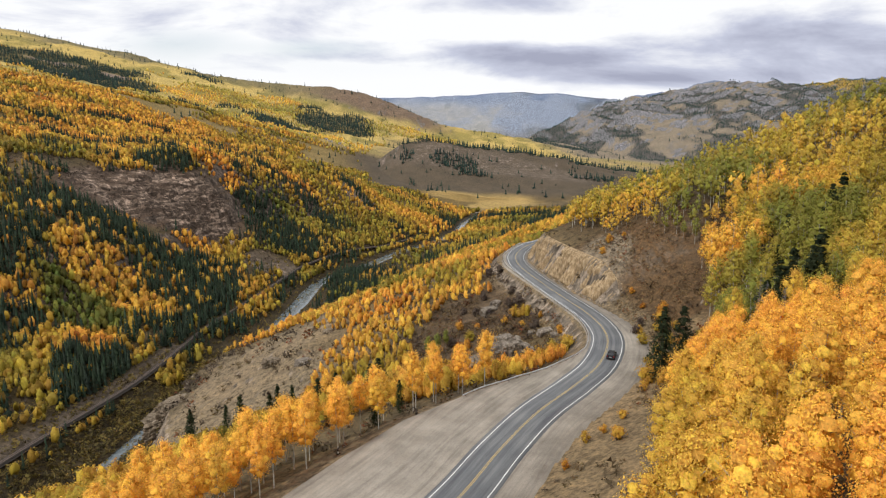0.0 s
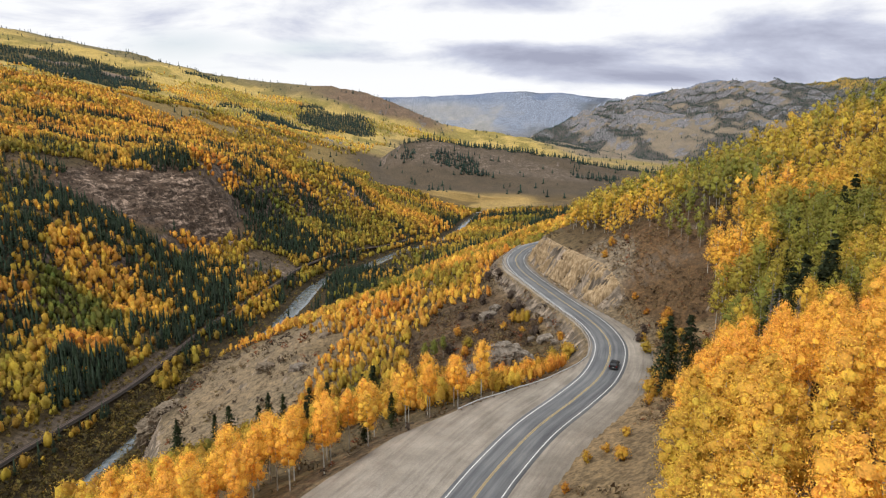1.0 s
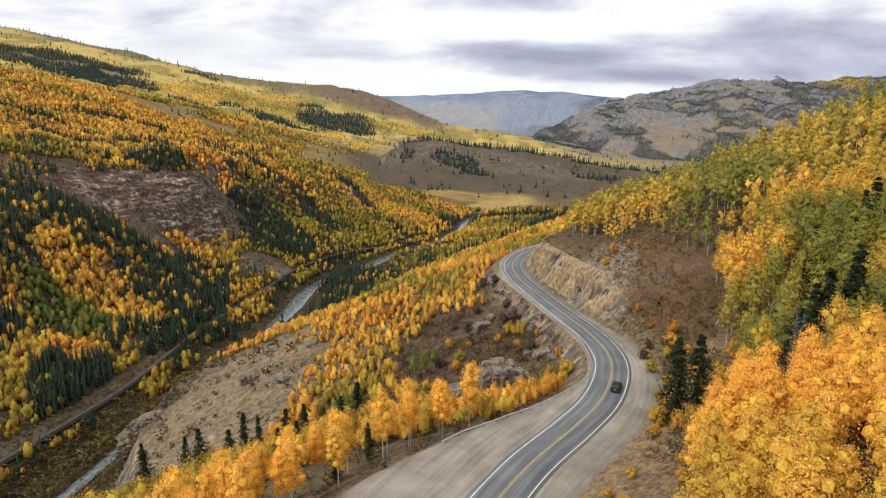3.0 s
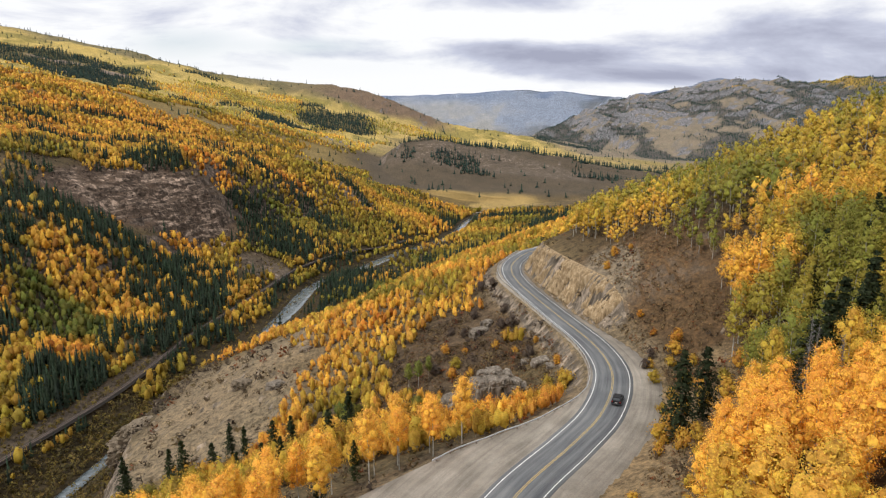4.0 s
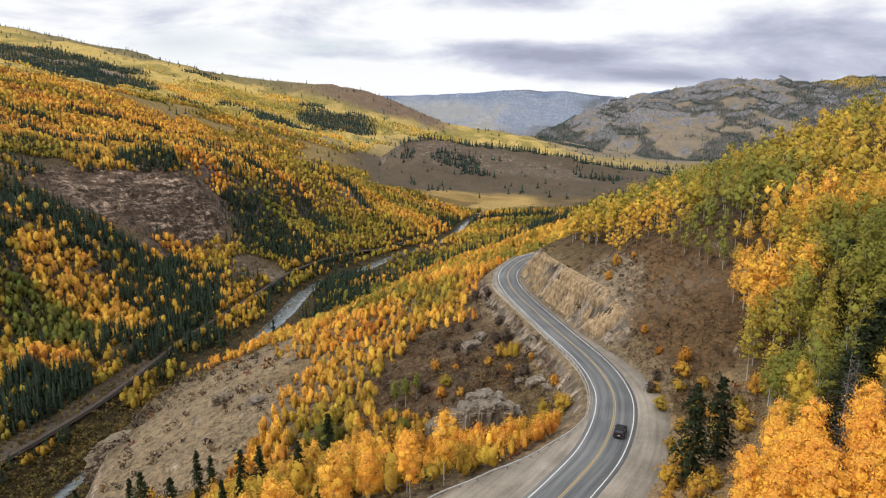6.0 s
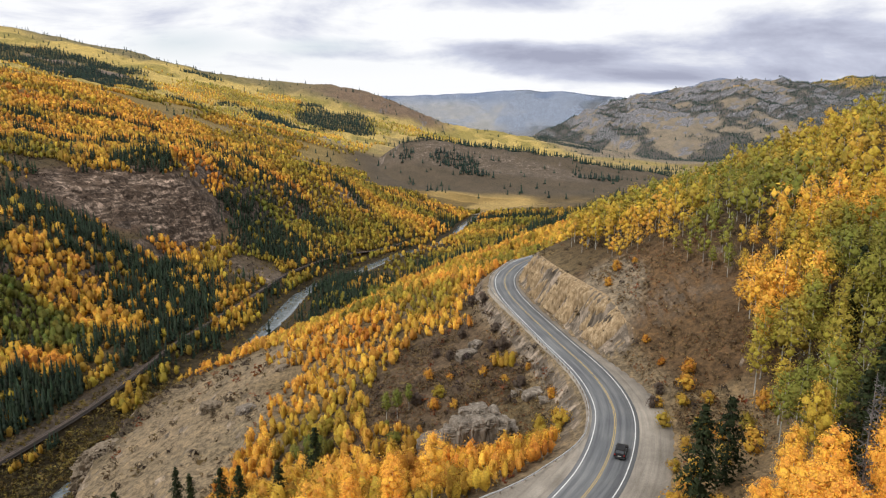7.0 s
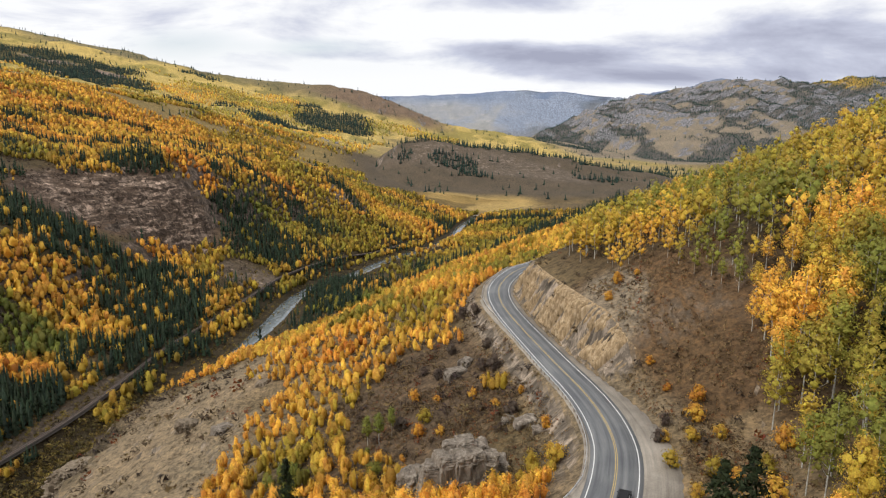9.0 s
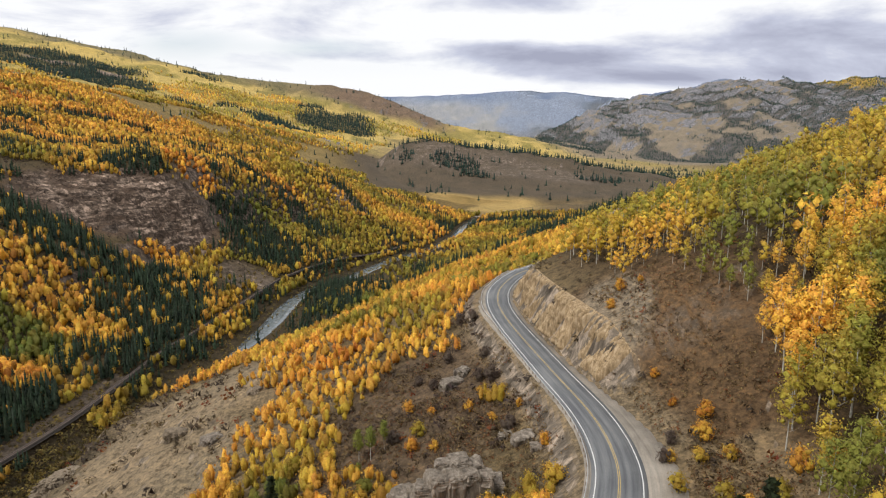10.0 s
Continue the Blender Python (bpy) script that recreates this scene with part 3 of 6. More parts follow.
    lay(ellipse(x, y, -440, 720, 60, 45, 20) * 0.8, (0.095, 0.066, 0.046))
    lay(ellipse(x, y, -328, 735, 112, 58, 38), (0.095, 0.068, 0.053))
    lay(ellipse(x, y, -205, 730, 34, 34, -15), (0.20, 0.16, 0.135))
    lay(ellipse(x, y, -314, 600, 17, 4.5, 28), (0.40, 0.36, 0.31))
    lay(smooth(30, 60, -rd) * (y < 1500) * (1 - ellipse(x, y, -328, 735, 105, 54, 38)) * (1 - smooth(0.2, 0.6, fbm(x, y, 95, 4, 93))) * 0.75, (0.068, 0.055, 0.032))
    lay(smooth(60, 120, -rd) * smooth(760, 860, y) * (y < 1600) * (0.55 + 0.35 * fbm(x, y, 60, 3, 70)) * (1 - ellipse(x, y, -328, 735, 105, 54, 38)), (0.20, 0.135, 0.048))
    # dark conifer ground on the far mountain, haze blue included in the tint
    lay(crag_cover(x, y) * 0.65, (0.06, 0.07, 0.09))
    lay(smooth(4120, 4220, y) * smooth(1500, 1800, x) * smooth(-0.1, 0.3, fbm(x, y, 260, 3, 88)), (0.34, 0.235, 0.07))
    # darker ground in the far conifer zones
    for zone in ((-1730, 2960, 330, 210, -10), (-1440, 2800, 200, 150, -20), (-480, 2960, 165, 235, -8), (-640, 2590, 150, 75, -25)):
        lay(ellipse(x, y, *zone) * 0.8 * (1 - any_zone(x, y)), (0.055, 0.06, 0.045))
    td, _ = beside(x, y, TRACK, TRACK_RIGHT)
    lay((td < -2) * (1 - smooth(9, 15, -td)) * (y < 480), (0.12, 0.098, 0.08))
    # grey scree above the cut
    lay(ellipse(x, y, 57, 222, 9, 20, -10) * 0.8, (0.20, 0.172, 0.135))
    return col


def stone_tint(x, y):
    """Colour of bare rock, zone by zone, with haze blue put into the farthest."""
    col = np.empty((len(x), 3))
    col[:] = (0.17, 0.14, 0.11)
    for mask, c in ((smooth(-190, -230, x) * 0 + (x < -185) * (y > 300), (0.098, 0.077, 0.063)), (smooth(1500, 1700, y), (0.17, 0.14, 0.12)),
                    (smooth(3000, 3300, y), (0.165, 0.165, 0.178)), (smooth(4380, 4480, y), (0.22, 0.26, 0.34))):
        col += (np.array(c) - col) * np.clip(mask, 0, 1)[:, None]
    bare = np.maximum(ellipse(x, y, -328, 735, 100, 50, 38), 0.6 * ellipse(x, y, -200, 735, 32, 32, -15))
    bare = np.maximum(bare, 0.4 * ellipse(x, y, 150, 1900, 330, 90, -8))
    return np.hstack([col, bare[:, None]])


def make_ground():
    ys = [-160.0]
    while ys[-1] < 4830:
        y = ys[-1]
        ys.append(y + (7.0 if y < 40 else 1.5 if y < 330 else max(1.5, 0.0062 * (y - 90))))
    ys = np.array(ys)
    s = np.linspace(-1, 1, 381)
    half = 300 + 0.80 * np.maximum(ys, 0)
    centre = 20 - 0.10 * np.clip(ys - 200, 0, 900)
    X = centre[:, None] + half[:, None] * np.sinh(2.9 * s)[None] / math.sinh(2.9)
    Y = np.repeat(ys[:, None], len(s), 1)
    x, y = X.ravel(), Y.ravel()
    h = land(x, y)
    d, k = beside(x, y, ROAD, ROAD_RIGHT)
    yr = ROAD[k, 1]
    under = (d > -gravel_left(yr) + 0.8) & (d < gravel_right(yr) - 0.8)
    h = h - np.where(under, 0.45, 0.0)
    rd, _ = beside(x, y, RIVER, RIVER_RIGHT)
    h = h - 2.0 * (1 - smooth(8, 13, np.abs(rd))) * (y < 1700)
    rows, cols = X.shape
    i = np.arange(rows * cols).reshape(rows, cols)
    faces = np.stack([i[:-1, :-1], i[:-1, 1:], i[1:, 1:], i[1:, :-1]], -1).reshape(-1, 4)
    me = mesh_from("ground", np.stack([x, y, h], 1), faces, M_GROUND, True)
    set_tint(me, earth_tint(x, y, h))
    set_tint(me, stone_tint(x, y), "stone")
    return tagged(new("ground", me), "tawny autumn hills with dry grass and bare rock", "ground", kind="structure")


ground = make_ground()


def strip(name, mat, line, right, z, left_off, right_off, lift, parent=None, uv=False):
    """A ribbon along a line between two offsets (numbers or arrays), with a small drop at both edges."""
    n = len(line)
    lo, ro = np.broadcast_to(left_off, n), np.broadcast_to(right_off, n)
    offs = np.stack([lo - 0.15, lo, lo + (ro - lo) * 0.33, lo + (ro - lo) * 0.67, ro, ro + 0.15], 1)
    drops = np.array([-0.3, 0, 0, 0, 0, -0.3]) + lift
    P = np.concatenate([line[:, None, :] + right[:, None, :] * offs[:, :, None], (z[:, None] + drops[None])[:, :, None]], 2)
    i = np.arange(n * 6).reshape(n, 6)
    faces = np.stack([i[:-1, :-1], i[:-1, 1:], i[1:, 1:], i[1:, :-1]], -1).reshape(-1, 4)
    me = mesh_from(name, P.reshape(-1, 3), faces, mat, False)
    if uv:
        layer = me.uv_layers.new(name="lane")
        run = np.concatenate([[0], np.cumsum(np.linalg.norm(np.diff(line, axis=0), axis=1))])
        pair = np.stack([offs, np.repeat(run[:, None], 6, 1)], -1).reshape(-1, 2)
        layer.data.foreach_set("uv", pair[faces.ravel()].astype(np.float32).ravel())
    ob = new(name, me)
    ob.parent = parent
    return ob


_sel = (ROAD[:, 1] > -60) & (ROAD[:, 1] < 900)
RL, RR, RZ = ROAD[_sel], ROAD_RIGHT[_sel], ROAD_Z[_sel]
road = strip("road", M_ASPHALT, RL, RR, RZ, -4.35, 4.35, 0.10, uv=True)
tagged(road, "two-lane grey asphalt mountain road with worn wheel tracks", "road", kind="structure")
for name, mat, a, b in (("edge_line", M_WHITE, -3.75, -3.60), ("edge_line", M_WHITE, 3.60, 3.75),
                        ("centre_line", M_YELLOW, -0.20, -0.08), ("centre_line", M_YELLOW, 0.08, 0.20)):
    strip(name, mat, RL, RR, RZ, a, b, 0.108, road)
_g = (ROAD[:, 1] > -60) & (ROAD[:, 1] < 420)
gravel = strip("gravel_shoulder", M_GRAVEL, ROAD[_g], ROAD_RIGHT[_g], ROAD_Z[_g], -gravel_left(ROAD[_g, 1]), gravel_right(ROAD[_g, 1]), 0.03, uv=True)
tagged(gravel, "pale grey gravel pull-out and shoulders beside the road", "gravel", kind="structure")
_r = (RIVER[:, 1] > -100) & (RIVER[:, 1] < 1650)
_rz = np.interp(RIVER[_r, 1], [0, 1300, 1500, 2500], [13.6, 13.6, 9.6, -25])
_wide = np.exp(-((RIVER[_r, 1] - 670) / 70) ** 2) + 0.6 * np.exp(-((RIVER[_r, 1] - 880) / 70) ** 2) - 1.8 * (1 - smooth(540, 630, RIVER[_r, 1]))
river = strip("river", M_WATER, RIVER[_r], RIVER_RIGHT[_r], _rz, -9.0 - 3.0 * _wide, 9.0 + 3.0 * _wide, 0.0)
tagged(river, "shallow grey mountain river with pale riffles", "river", kind="structure")
# ---- trees ----
PALETTE = np.array([(0.130, 0.172, 0.038), (0.26, 0.235, 0.042), (0.52, 0.355, 0.052), (0.85, 0.475, 0.078), (0.78, 0.34, 0.05), (0.34, 0.10, 0.02)])


def leaf_tint(u):
    """0 green, 0.25 lime, 0.5 yellow, 0.75 gold, 1 orange, above that rust."""
    u = np.clip(np.asarray(u, float) * 4, 0, 4.999)
    i = u.astype(int)
    return PALETTE[i] + (PALETTE[np.minimum(i + 1, 5)] - PALETTE[i]) * (u - i)[..., None]


def some_dull(gen, tint, least=0.4):
    """Trees past their best: browner and duller by chance, with cloud shade dimmed in."""
    fade = gen.uniform(0, 1, (len(tint), 1)) ** 1.3
    return tint * (1 - (1 - least) * fade) * (1 - fade * np.array((0.0, 0.06, 0.10)))


def leaf_quads(rng, centres, normals, soft, size):
    """Uneven four-cornered leaf sprays at the centres."""
    n = len(centres)
    normals = normals / (np.linalg.norm(normals, axis=1)[:, None] + 1e-9)
    t = np.cross(normals, rng.normal(size=(n, 3)))
    t /= np.linalg.norm(t, axis=1)[:, None] + 1e-9
    b = np.cross(normals, t)
    s = size * rng.uniform(0.6, 1.3, (n, 1))
    q = []
    for a in (0.25, 0.75, 1.25, 1.75):
        ang = math.pi * (a + rng.uniform(-0.16, 0.16, (n, 1)))
        r = s * rng.uniform(0.6, 1.15, (n, 1))
        q.append(centres + t * np.cos(ang) * r + b * np.sin(ang) * r + normals * rng.uniform(-0.2, 0.2, (n, 1)) * s)
    v = np.stack(q, 1).reshape(-1, 3)
    return v, np.arange(4 * n).reshape(n, 4), np.repeat(soft, 4, 0)


def leaf_tris(rng, centres, normals, soft, size):
    """Three-cornered leaf sprays, for trees farther off."""
    v, _, _ = leaf_quads(rng, centres, normals, soft, size * 1.25)
    n = len(centres)
    v = v.reshape(n, 4, 3)[:, :3].reshape(-1, 3)
    return v, np.arange(3 * n).reshape(n, 3), np.repeat(soft, 3, 0)


def as_tris(f):
    f = np.asarray(f)
    return f if f.shape[1] == 3 else np.concatenate([f[:, (0, 1, 2)], f[:, (0, 2, 3)]])


def ball(level):
    """A unit octahedron (0), icosahedron (1) or its subdivision (2): vertices and triangles."""
    if level == 0:
        v = np.array([(1, 0, 0), (-1, 0, 0), (0, 1, 0), (0, -1, 0), (0, 0, 1), (0, 0, -1)], float)
        f = np.array([(0, 2, 4), (2, 1, 4), (1, 3, 4), (3, 0, 4), (2, 0, 5), (1, 2, 5), (3, 1, 5), (0, 3, 5)])
        return v, f
    bm = bmesh.new()
    bmesh.ops.create_icosphere(bm, subdivisions=level, radius=1.0)
    v = np.array([tuple(q.co) for q in bm.verts])
    bm.verts.index_update()
    f = np.array([[q.index for q in g.verts] for g in bm.faces])
    bm.free()
    return v, f


def crown_points(rng, n, height, width, base, lobes, core=None, full=0.6):
    """Leaf places, facings and soft outward directions over the lobes of a crown; with core, the inner mass of each lobe too."""
    zc = 0.06 + 0.9 * (np.arange(lobes) + rng.uniform(0, 1, lobes)) / lobes
    env = np.sqrt(np.clip(1 - (2 * zc - 0.85) ** 2, 0.06, 1))
    ang = np.arange(lobes) * 2.4 + rng.uniform(0, 1.2, lobes)
    rad = env * width * 0.5 * rng.uniform(0.18, 0.74, lobes)
    c = np.stack([np.cos(ang) * rad, np.sin(ang) * rad, base + zc * (height - base)], 1)
    r = width * rng.uniform(0.14, 0.27, lobes) * (0.7 + 0.5 * env) * (14.0 / max(lobes, 8)) ** 0.25
    mid = np.array([0, 0, base + 0.42 * (height - base)])
    half = np.array([width * 0.5, width * 0.5, (height - base) * 0.5])

    def outward(p, u):
        soft = 0.44 * u + 0.55 * (p - mid) / half + np.array([0, 0, 0.22])
        return soft / (np.linalg.norm(soft, axis=1)[:, None] + 1e-9)
    which = rng.choice(lobes, n, p=r ** 2 / (r ** 2).sum())
    u = rng.normal(size=(n, 3))
    u /= np.linalg.norm(u, axis=1)[:, None]
    u[:, 2] = np.where((u[:, 2] < -0.3) & (rng.random(n) < 0.6), -u[:, 2], u[:, 2])
    p = c[which] + u * r[which][:, None] * rng.uniform(0.58, 1.42, (n, 1))
    soft = outward(p, u) + 0.15 * rng.normal(size=(n, 3))
    soft /= np.linalg.norm(soft, axis=1)[:, None]
    leaves = (p, u + 0.4 * soft + rng.normal(size=(n, 3)) * 0.33, soft)
    if core is None:
        return leaves
    bv, bf = ball(core)
    V, F, N = [], [], []
    for k in range(lobes):
        bump = 1 + rng.uniform(-0.22, 0.16, (len(bv), 1))
        q = c[k] + bv * r[k] * full * bump
        V.append(q), F.append(bf + k * len(bv)), N.append(outward(q, bv))
    return leaves, (np.vstack(V), np.vstack(F), np.vstack(N))


def tube(points, radii, sides=6):
    """A tapering tube along points: vertices and quads."""
    points = np.asarray(points, float)
    ring = []
    for p, r in zip(points, radii):
        a = np.arange(sides) * 2 * math.pi / sides
        ring.append(p + np.stack([np.cos(a) * r, np.sin(a) * r, 0 * a], 1))
    v = np.vstack(ring)
    f = []
    for k in range(len(points) - 1):
        for j in range(sides):
            f.append((k * sides + j, k * sides + (j + 1) % sides, (k + 1) * sides + (j + 1) % sides, (k + 1) * sides + j))
    return v, np.array(f)


def join(parts):
    vs, fs, n = [], [], 0
    for v, f in parts:
        vs.append(v), fs.append(f + n)
        n += len(v)
    return np.vstack(vs), np.vstack(fs)


def aspen_shape(rng, leaves, leaf, height=12.0, width=4.6, base=3.2, lobes=16, limbs=7, sides=6, core=1, full=0.6):
    """Trunk with limbs, and crown, as (verts, quads)."""
    lean = rng.normal(size=2) * 0.25
    zs = np.linspace(0, height * 0.93, 6)
    spine = np.stack([lean[0] * (zs / height) ** 2 * 2, lean[1] * (zs / height) ** 2 * 2, zs - 0.4], 1)
    wood = [tube(spine, np.interp(zs, [0, height], [0.13, 0.03]), sides)]
    for _ in range(limbs):
        z0 = rng.uniform(base * 0.8, height * 0.8)
        a = rng.uniform(0, 2 * math.pi)
        ln_ = width * 0.42 * rng.uniform(0.6, 1.0)
        start = np.array([np.interp(z0, zs, spine[:, 0]), np.interp(z0, zs, spine[:, 1]), z0 - 0.4])
        tip = start + np.array([math.cos(a) * ln_, math.sin(a) * ln_, ln_ * 0.9])
        wood.append(tube([start, (start * 0.55 + tip * 0.45) + [0, 0, -0.1], tip], [0.05, 0.035, 0.012], 4))
    spots, (cv, cf, cn) = crown_points(rng, leaves, height, width, base, lobes, core, full)
    lv, lf, ln2 = leaf_tris(rng, *spots, leaf)
    wv, wf = join(wood)
    return (wv, as_tris(wf)), (np.vstack([cv, lv]), np.vstack([cf, lf + len(cv)]), np.vstack([cn, ln2]))


def egg_crown(rng, stems, level, leaves, leaf, height, width, base, spread=0.0, core=0.78):
    """A far tree's crown: one or more upright lumpy eggs with leaf sprays standing off them: vertices, triangles and soft normals."""
    ball_v, bf = ball(level)
    V, F, N, n = [], [], [], 0
    for k in range(stems):
        wave, phase = rng.uniform(1.2, 3.4, (3, 3)) * rng.choice([-1, 1], (3, 3)), rng.uniform(0, 6.28, 3)
        tall = height * (1 if k == 0 else rng.uniform(0.6, 0.92))
        ang, off = rng.uniform(0, 6.28), spread * rng.uniform(0.5, 1.0) * (k > 0)
        foot = np.array([math.cos(ang) * off, math.sin(ang) * off, 0])
        thin = width * (1 if stems == 1 else rng.uniform(0.55, 0.8))

        def skin(u, out):
            lump = (1 + 0.20 * np.sin(1.7 * u @ wave.T + phase).mean(1) * 1.6) * out
            r = 0.5 * thin * (1.02 - 0.10 * u[:, 2]) * lump
            return np.stack([u[:, 0] * r, u[:, 1] * r, base + (tall - base) * (0.5 + 0.5 * u[:, 2] * (0.9 + 0.1 * lump))], 1) + foot

        def facing(u):
            q = u * np.array([1, 1, 0.8]) + np.array([0, 0, 0.25]) + 0.34 * rng.normal(size=u.shape)
            return q / np.linalg.norm(q, axis=1)[:, None]
        spin = np.linalg.qr(rng.normal(size=(3, 3)))[0]
        spin *= np.sign(np.linalg.det(spin))
        bv = ball_v @ spin.T
        V.append(skin(bv, core * rng.uniform(0.72, 1.15, len(bv)))), F.append(bf + n), N.append(facing(bv))
        n += len(bv)
        u = rng.normal(size=(leaves, 3))
        u /= np.linalg.norm(u, axis=1)[:, None]
        u[:, 2] = np.where(u[:, 2] < -0.4, -u[:, 2], u[:, 2])
        lv, lf, ls = leaf_tris(rng, skin(u, rng.uniform(0.72, 1.28, leaves)), u + 0.5 * rng.normal(size=u.shape), facing(u), leaf)
        V.append(lv), F.append(lf + n), N.append(ls)
        n += len(lv)
    return np.vstack(V), np.vstack(F), np.vstack(N)


def stem_of(height, radius=0.12):
    v, f = tube([[0, 0, -0.4], [0.05, 0.03, height * 0.5]], [radius, radius * 0.6], 3)
    return v, as_tris(f)


def conifer_shape(rng, tiers, blades, height=14.0, width=4.2, fill=1.0, inner=2):
    """Trunk, and boughs as drooping pointed blades in tiers."""
    trunk = tube(np.stack([[0, 0, -0.4], [0, 0, height * 0.5], [0, 0, height * 0.97]]), [0.17, 0.10, 0.02], 5)
    v, f, nr, n = [], [], [], 0
    for k in range(tiers):
        u = (k + rng.uniform(0, 0.5)) / tiers
        z = height * (0.08 + 0.92 * u)
        r = width * 0.5 * (1 - u) ** 0.85 * rng.uniform(0.85, 1.1) + 0.12
        for j in range(blades):
            a = 2 * math.pi * (j + rng.uniform(-0.4, 0.4)) / blades + k * 1.1
            rr = r * rng.uniform(0.55, 1.2)
            wid = max(0.12, 3.2 * rr / blades * fill)
            out, side = np.array([math.cos(a), math.sin(a), 0]), np.array([-math.sin(a), math.cos(a), 0])
            root, tip = np.array([0, 0, z + 0.55 * rr]), out * rr + np.array([0, 0, z - 0.45 * rr])
            mid = out * rr * 0.55 + np.array([0, 0, z + 0.02 * rr])
            v += [root, mid - side * wid, tip, mid + side * wid]
            face = out + np.array([0, 0, 0.55])
            nr += [face - 0.0 * side, face - 0.35 * side, face, face + 0.35 * side]
            f.append((n, n + 1, n + 2, n + 3))
            n += 4
    f = as_tris(np.array(f))
    # inner mass of the boughs
    for z0, z1, r0 in ((0.10, 0.70, 0.60), (0.42, 0.97, 0.40))[:inner]:
        rim = [np.array([math.cos(a), math.sin(a), 0]) for a in np.arange(6) * math.pi / 3 + rng.uniform(0, 1)]
        n = len(v)
        v += [q * width * 0.5 * r0 * rng.uniform(0.8, 1.15) + np.array([0, 0, height * z0 + rng.uniform(0, 0.06) * height]) for q in rim] + [np.array([0, 0, height * z1])]
        nr += [q + np.array([0, 0, 0.4]) for q in rim] + [np.array([0, 0, 1.0])]
        f = np.vstack([f, [(n + j, n + (j + 1) % 6, n + 6) for j in range(6)]])
    return (trunk[0], as_tris(trunk[1])), (np.array(v), f, np.array(nr) / np.linalg.norm(nr, axis=1)[:, None])


def shaggy_conifer(rng, height=14.0, width=6.5, tiers=26, boughs=9):
    """Trunk, and uneven boughs each carrying a row of small drooping needle sprays."""
    trunk = tube(np.stack([[0, 0, -0.4], [0, 0, height * 0.5], [0, 0, height * 0.97]]), [0.19, 0.11, 0.02], 6)
    lean = 1 + 0.22 * np.sin(np.arange(8) + rng.uniform(0, 6))
    p, face, soft = [], [], []
    for k in range(tiers):
        u = (k + rng.uniform(0, 0.9)) / tiers
        reach = width * 0.5 * ((1 - u) ** 0.75) * (0.62 + 0.5 * rng.random()) * (0.6 + 0.4 * min(1, u / 0.12)) + 0.2
        for j in range(boughs):
            if rng.random() < 0.16:
                continue
            a = rng.uniform(0, 2 * math.pi)
            r = reach * rng.uniform(0.55, 1.25) * lean[int(a * 8 / 6.3) % 8]
            out = np.array([math.cos(a), math.sin(a), 0])
            for s in np.linspace(0.3, 1.0, 5):
                q = out * r * s + np.array([0, 0, height * (0.05 + 0.95 * u) - 0.30 * r * s * s])
                for _ in range(2):
                    p.append(q + rng.normal(size=3) * np.array([0.16, 0.16, 0.10]) * (0.5 + r * 0.35))
                    face.append(out * 0.5 + np.array([0, 0, 0.8]) + rng.normal(size=3) * 0.5)
                    soft.append(out * (0.3 + 0.6 * s) + np.array([0, 0, 0.35]) + rng.normal(size=3) * 0.22)
    p, face, soft = np.array(p), np.array(face), np.array(soft)
    soft /= np.linalg.norm(soft, axis=1)[:, None]
    return (trunk[0], as_tris(trunk[1])), leaf_tris(rng, p, face, soft, 0.30)


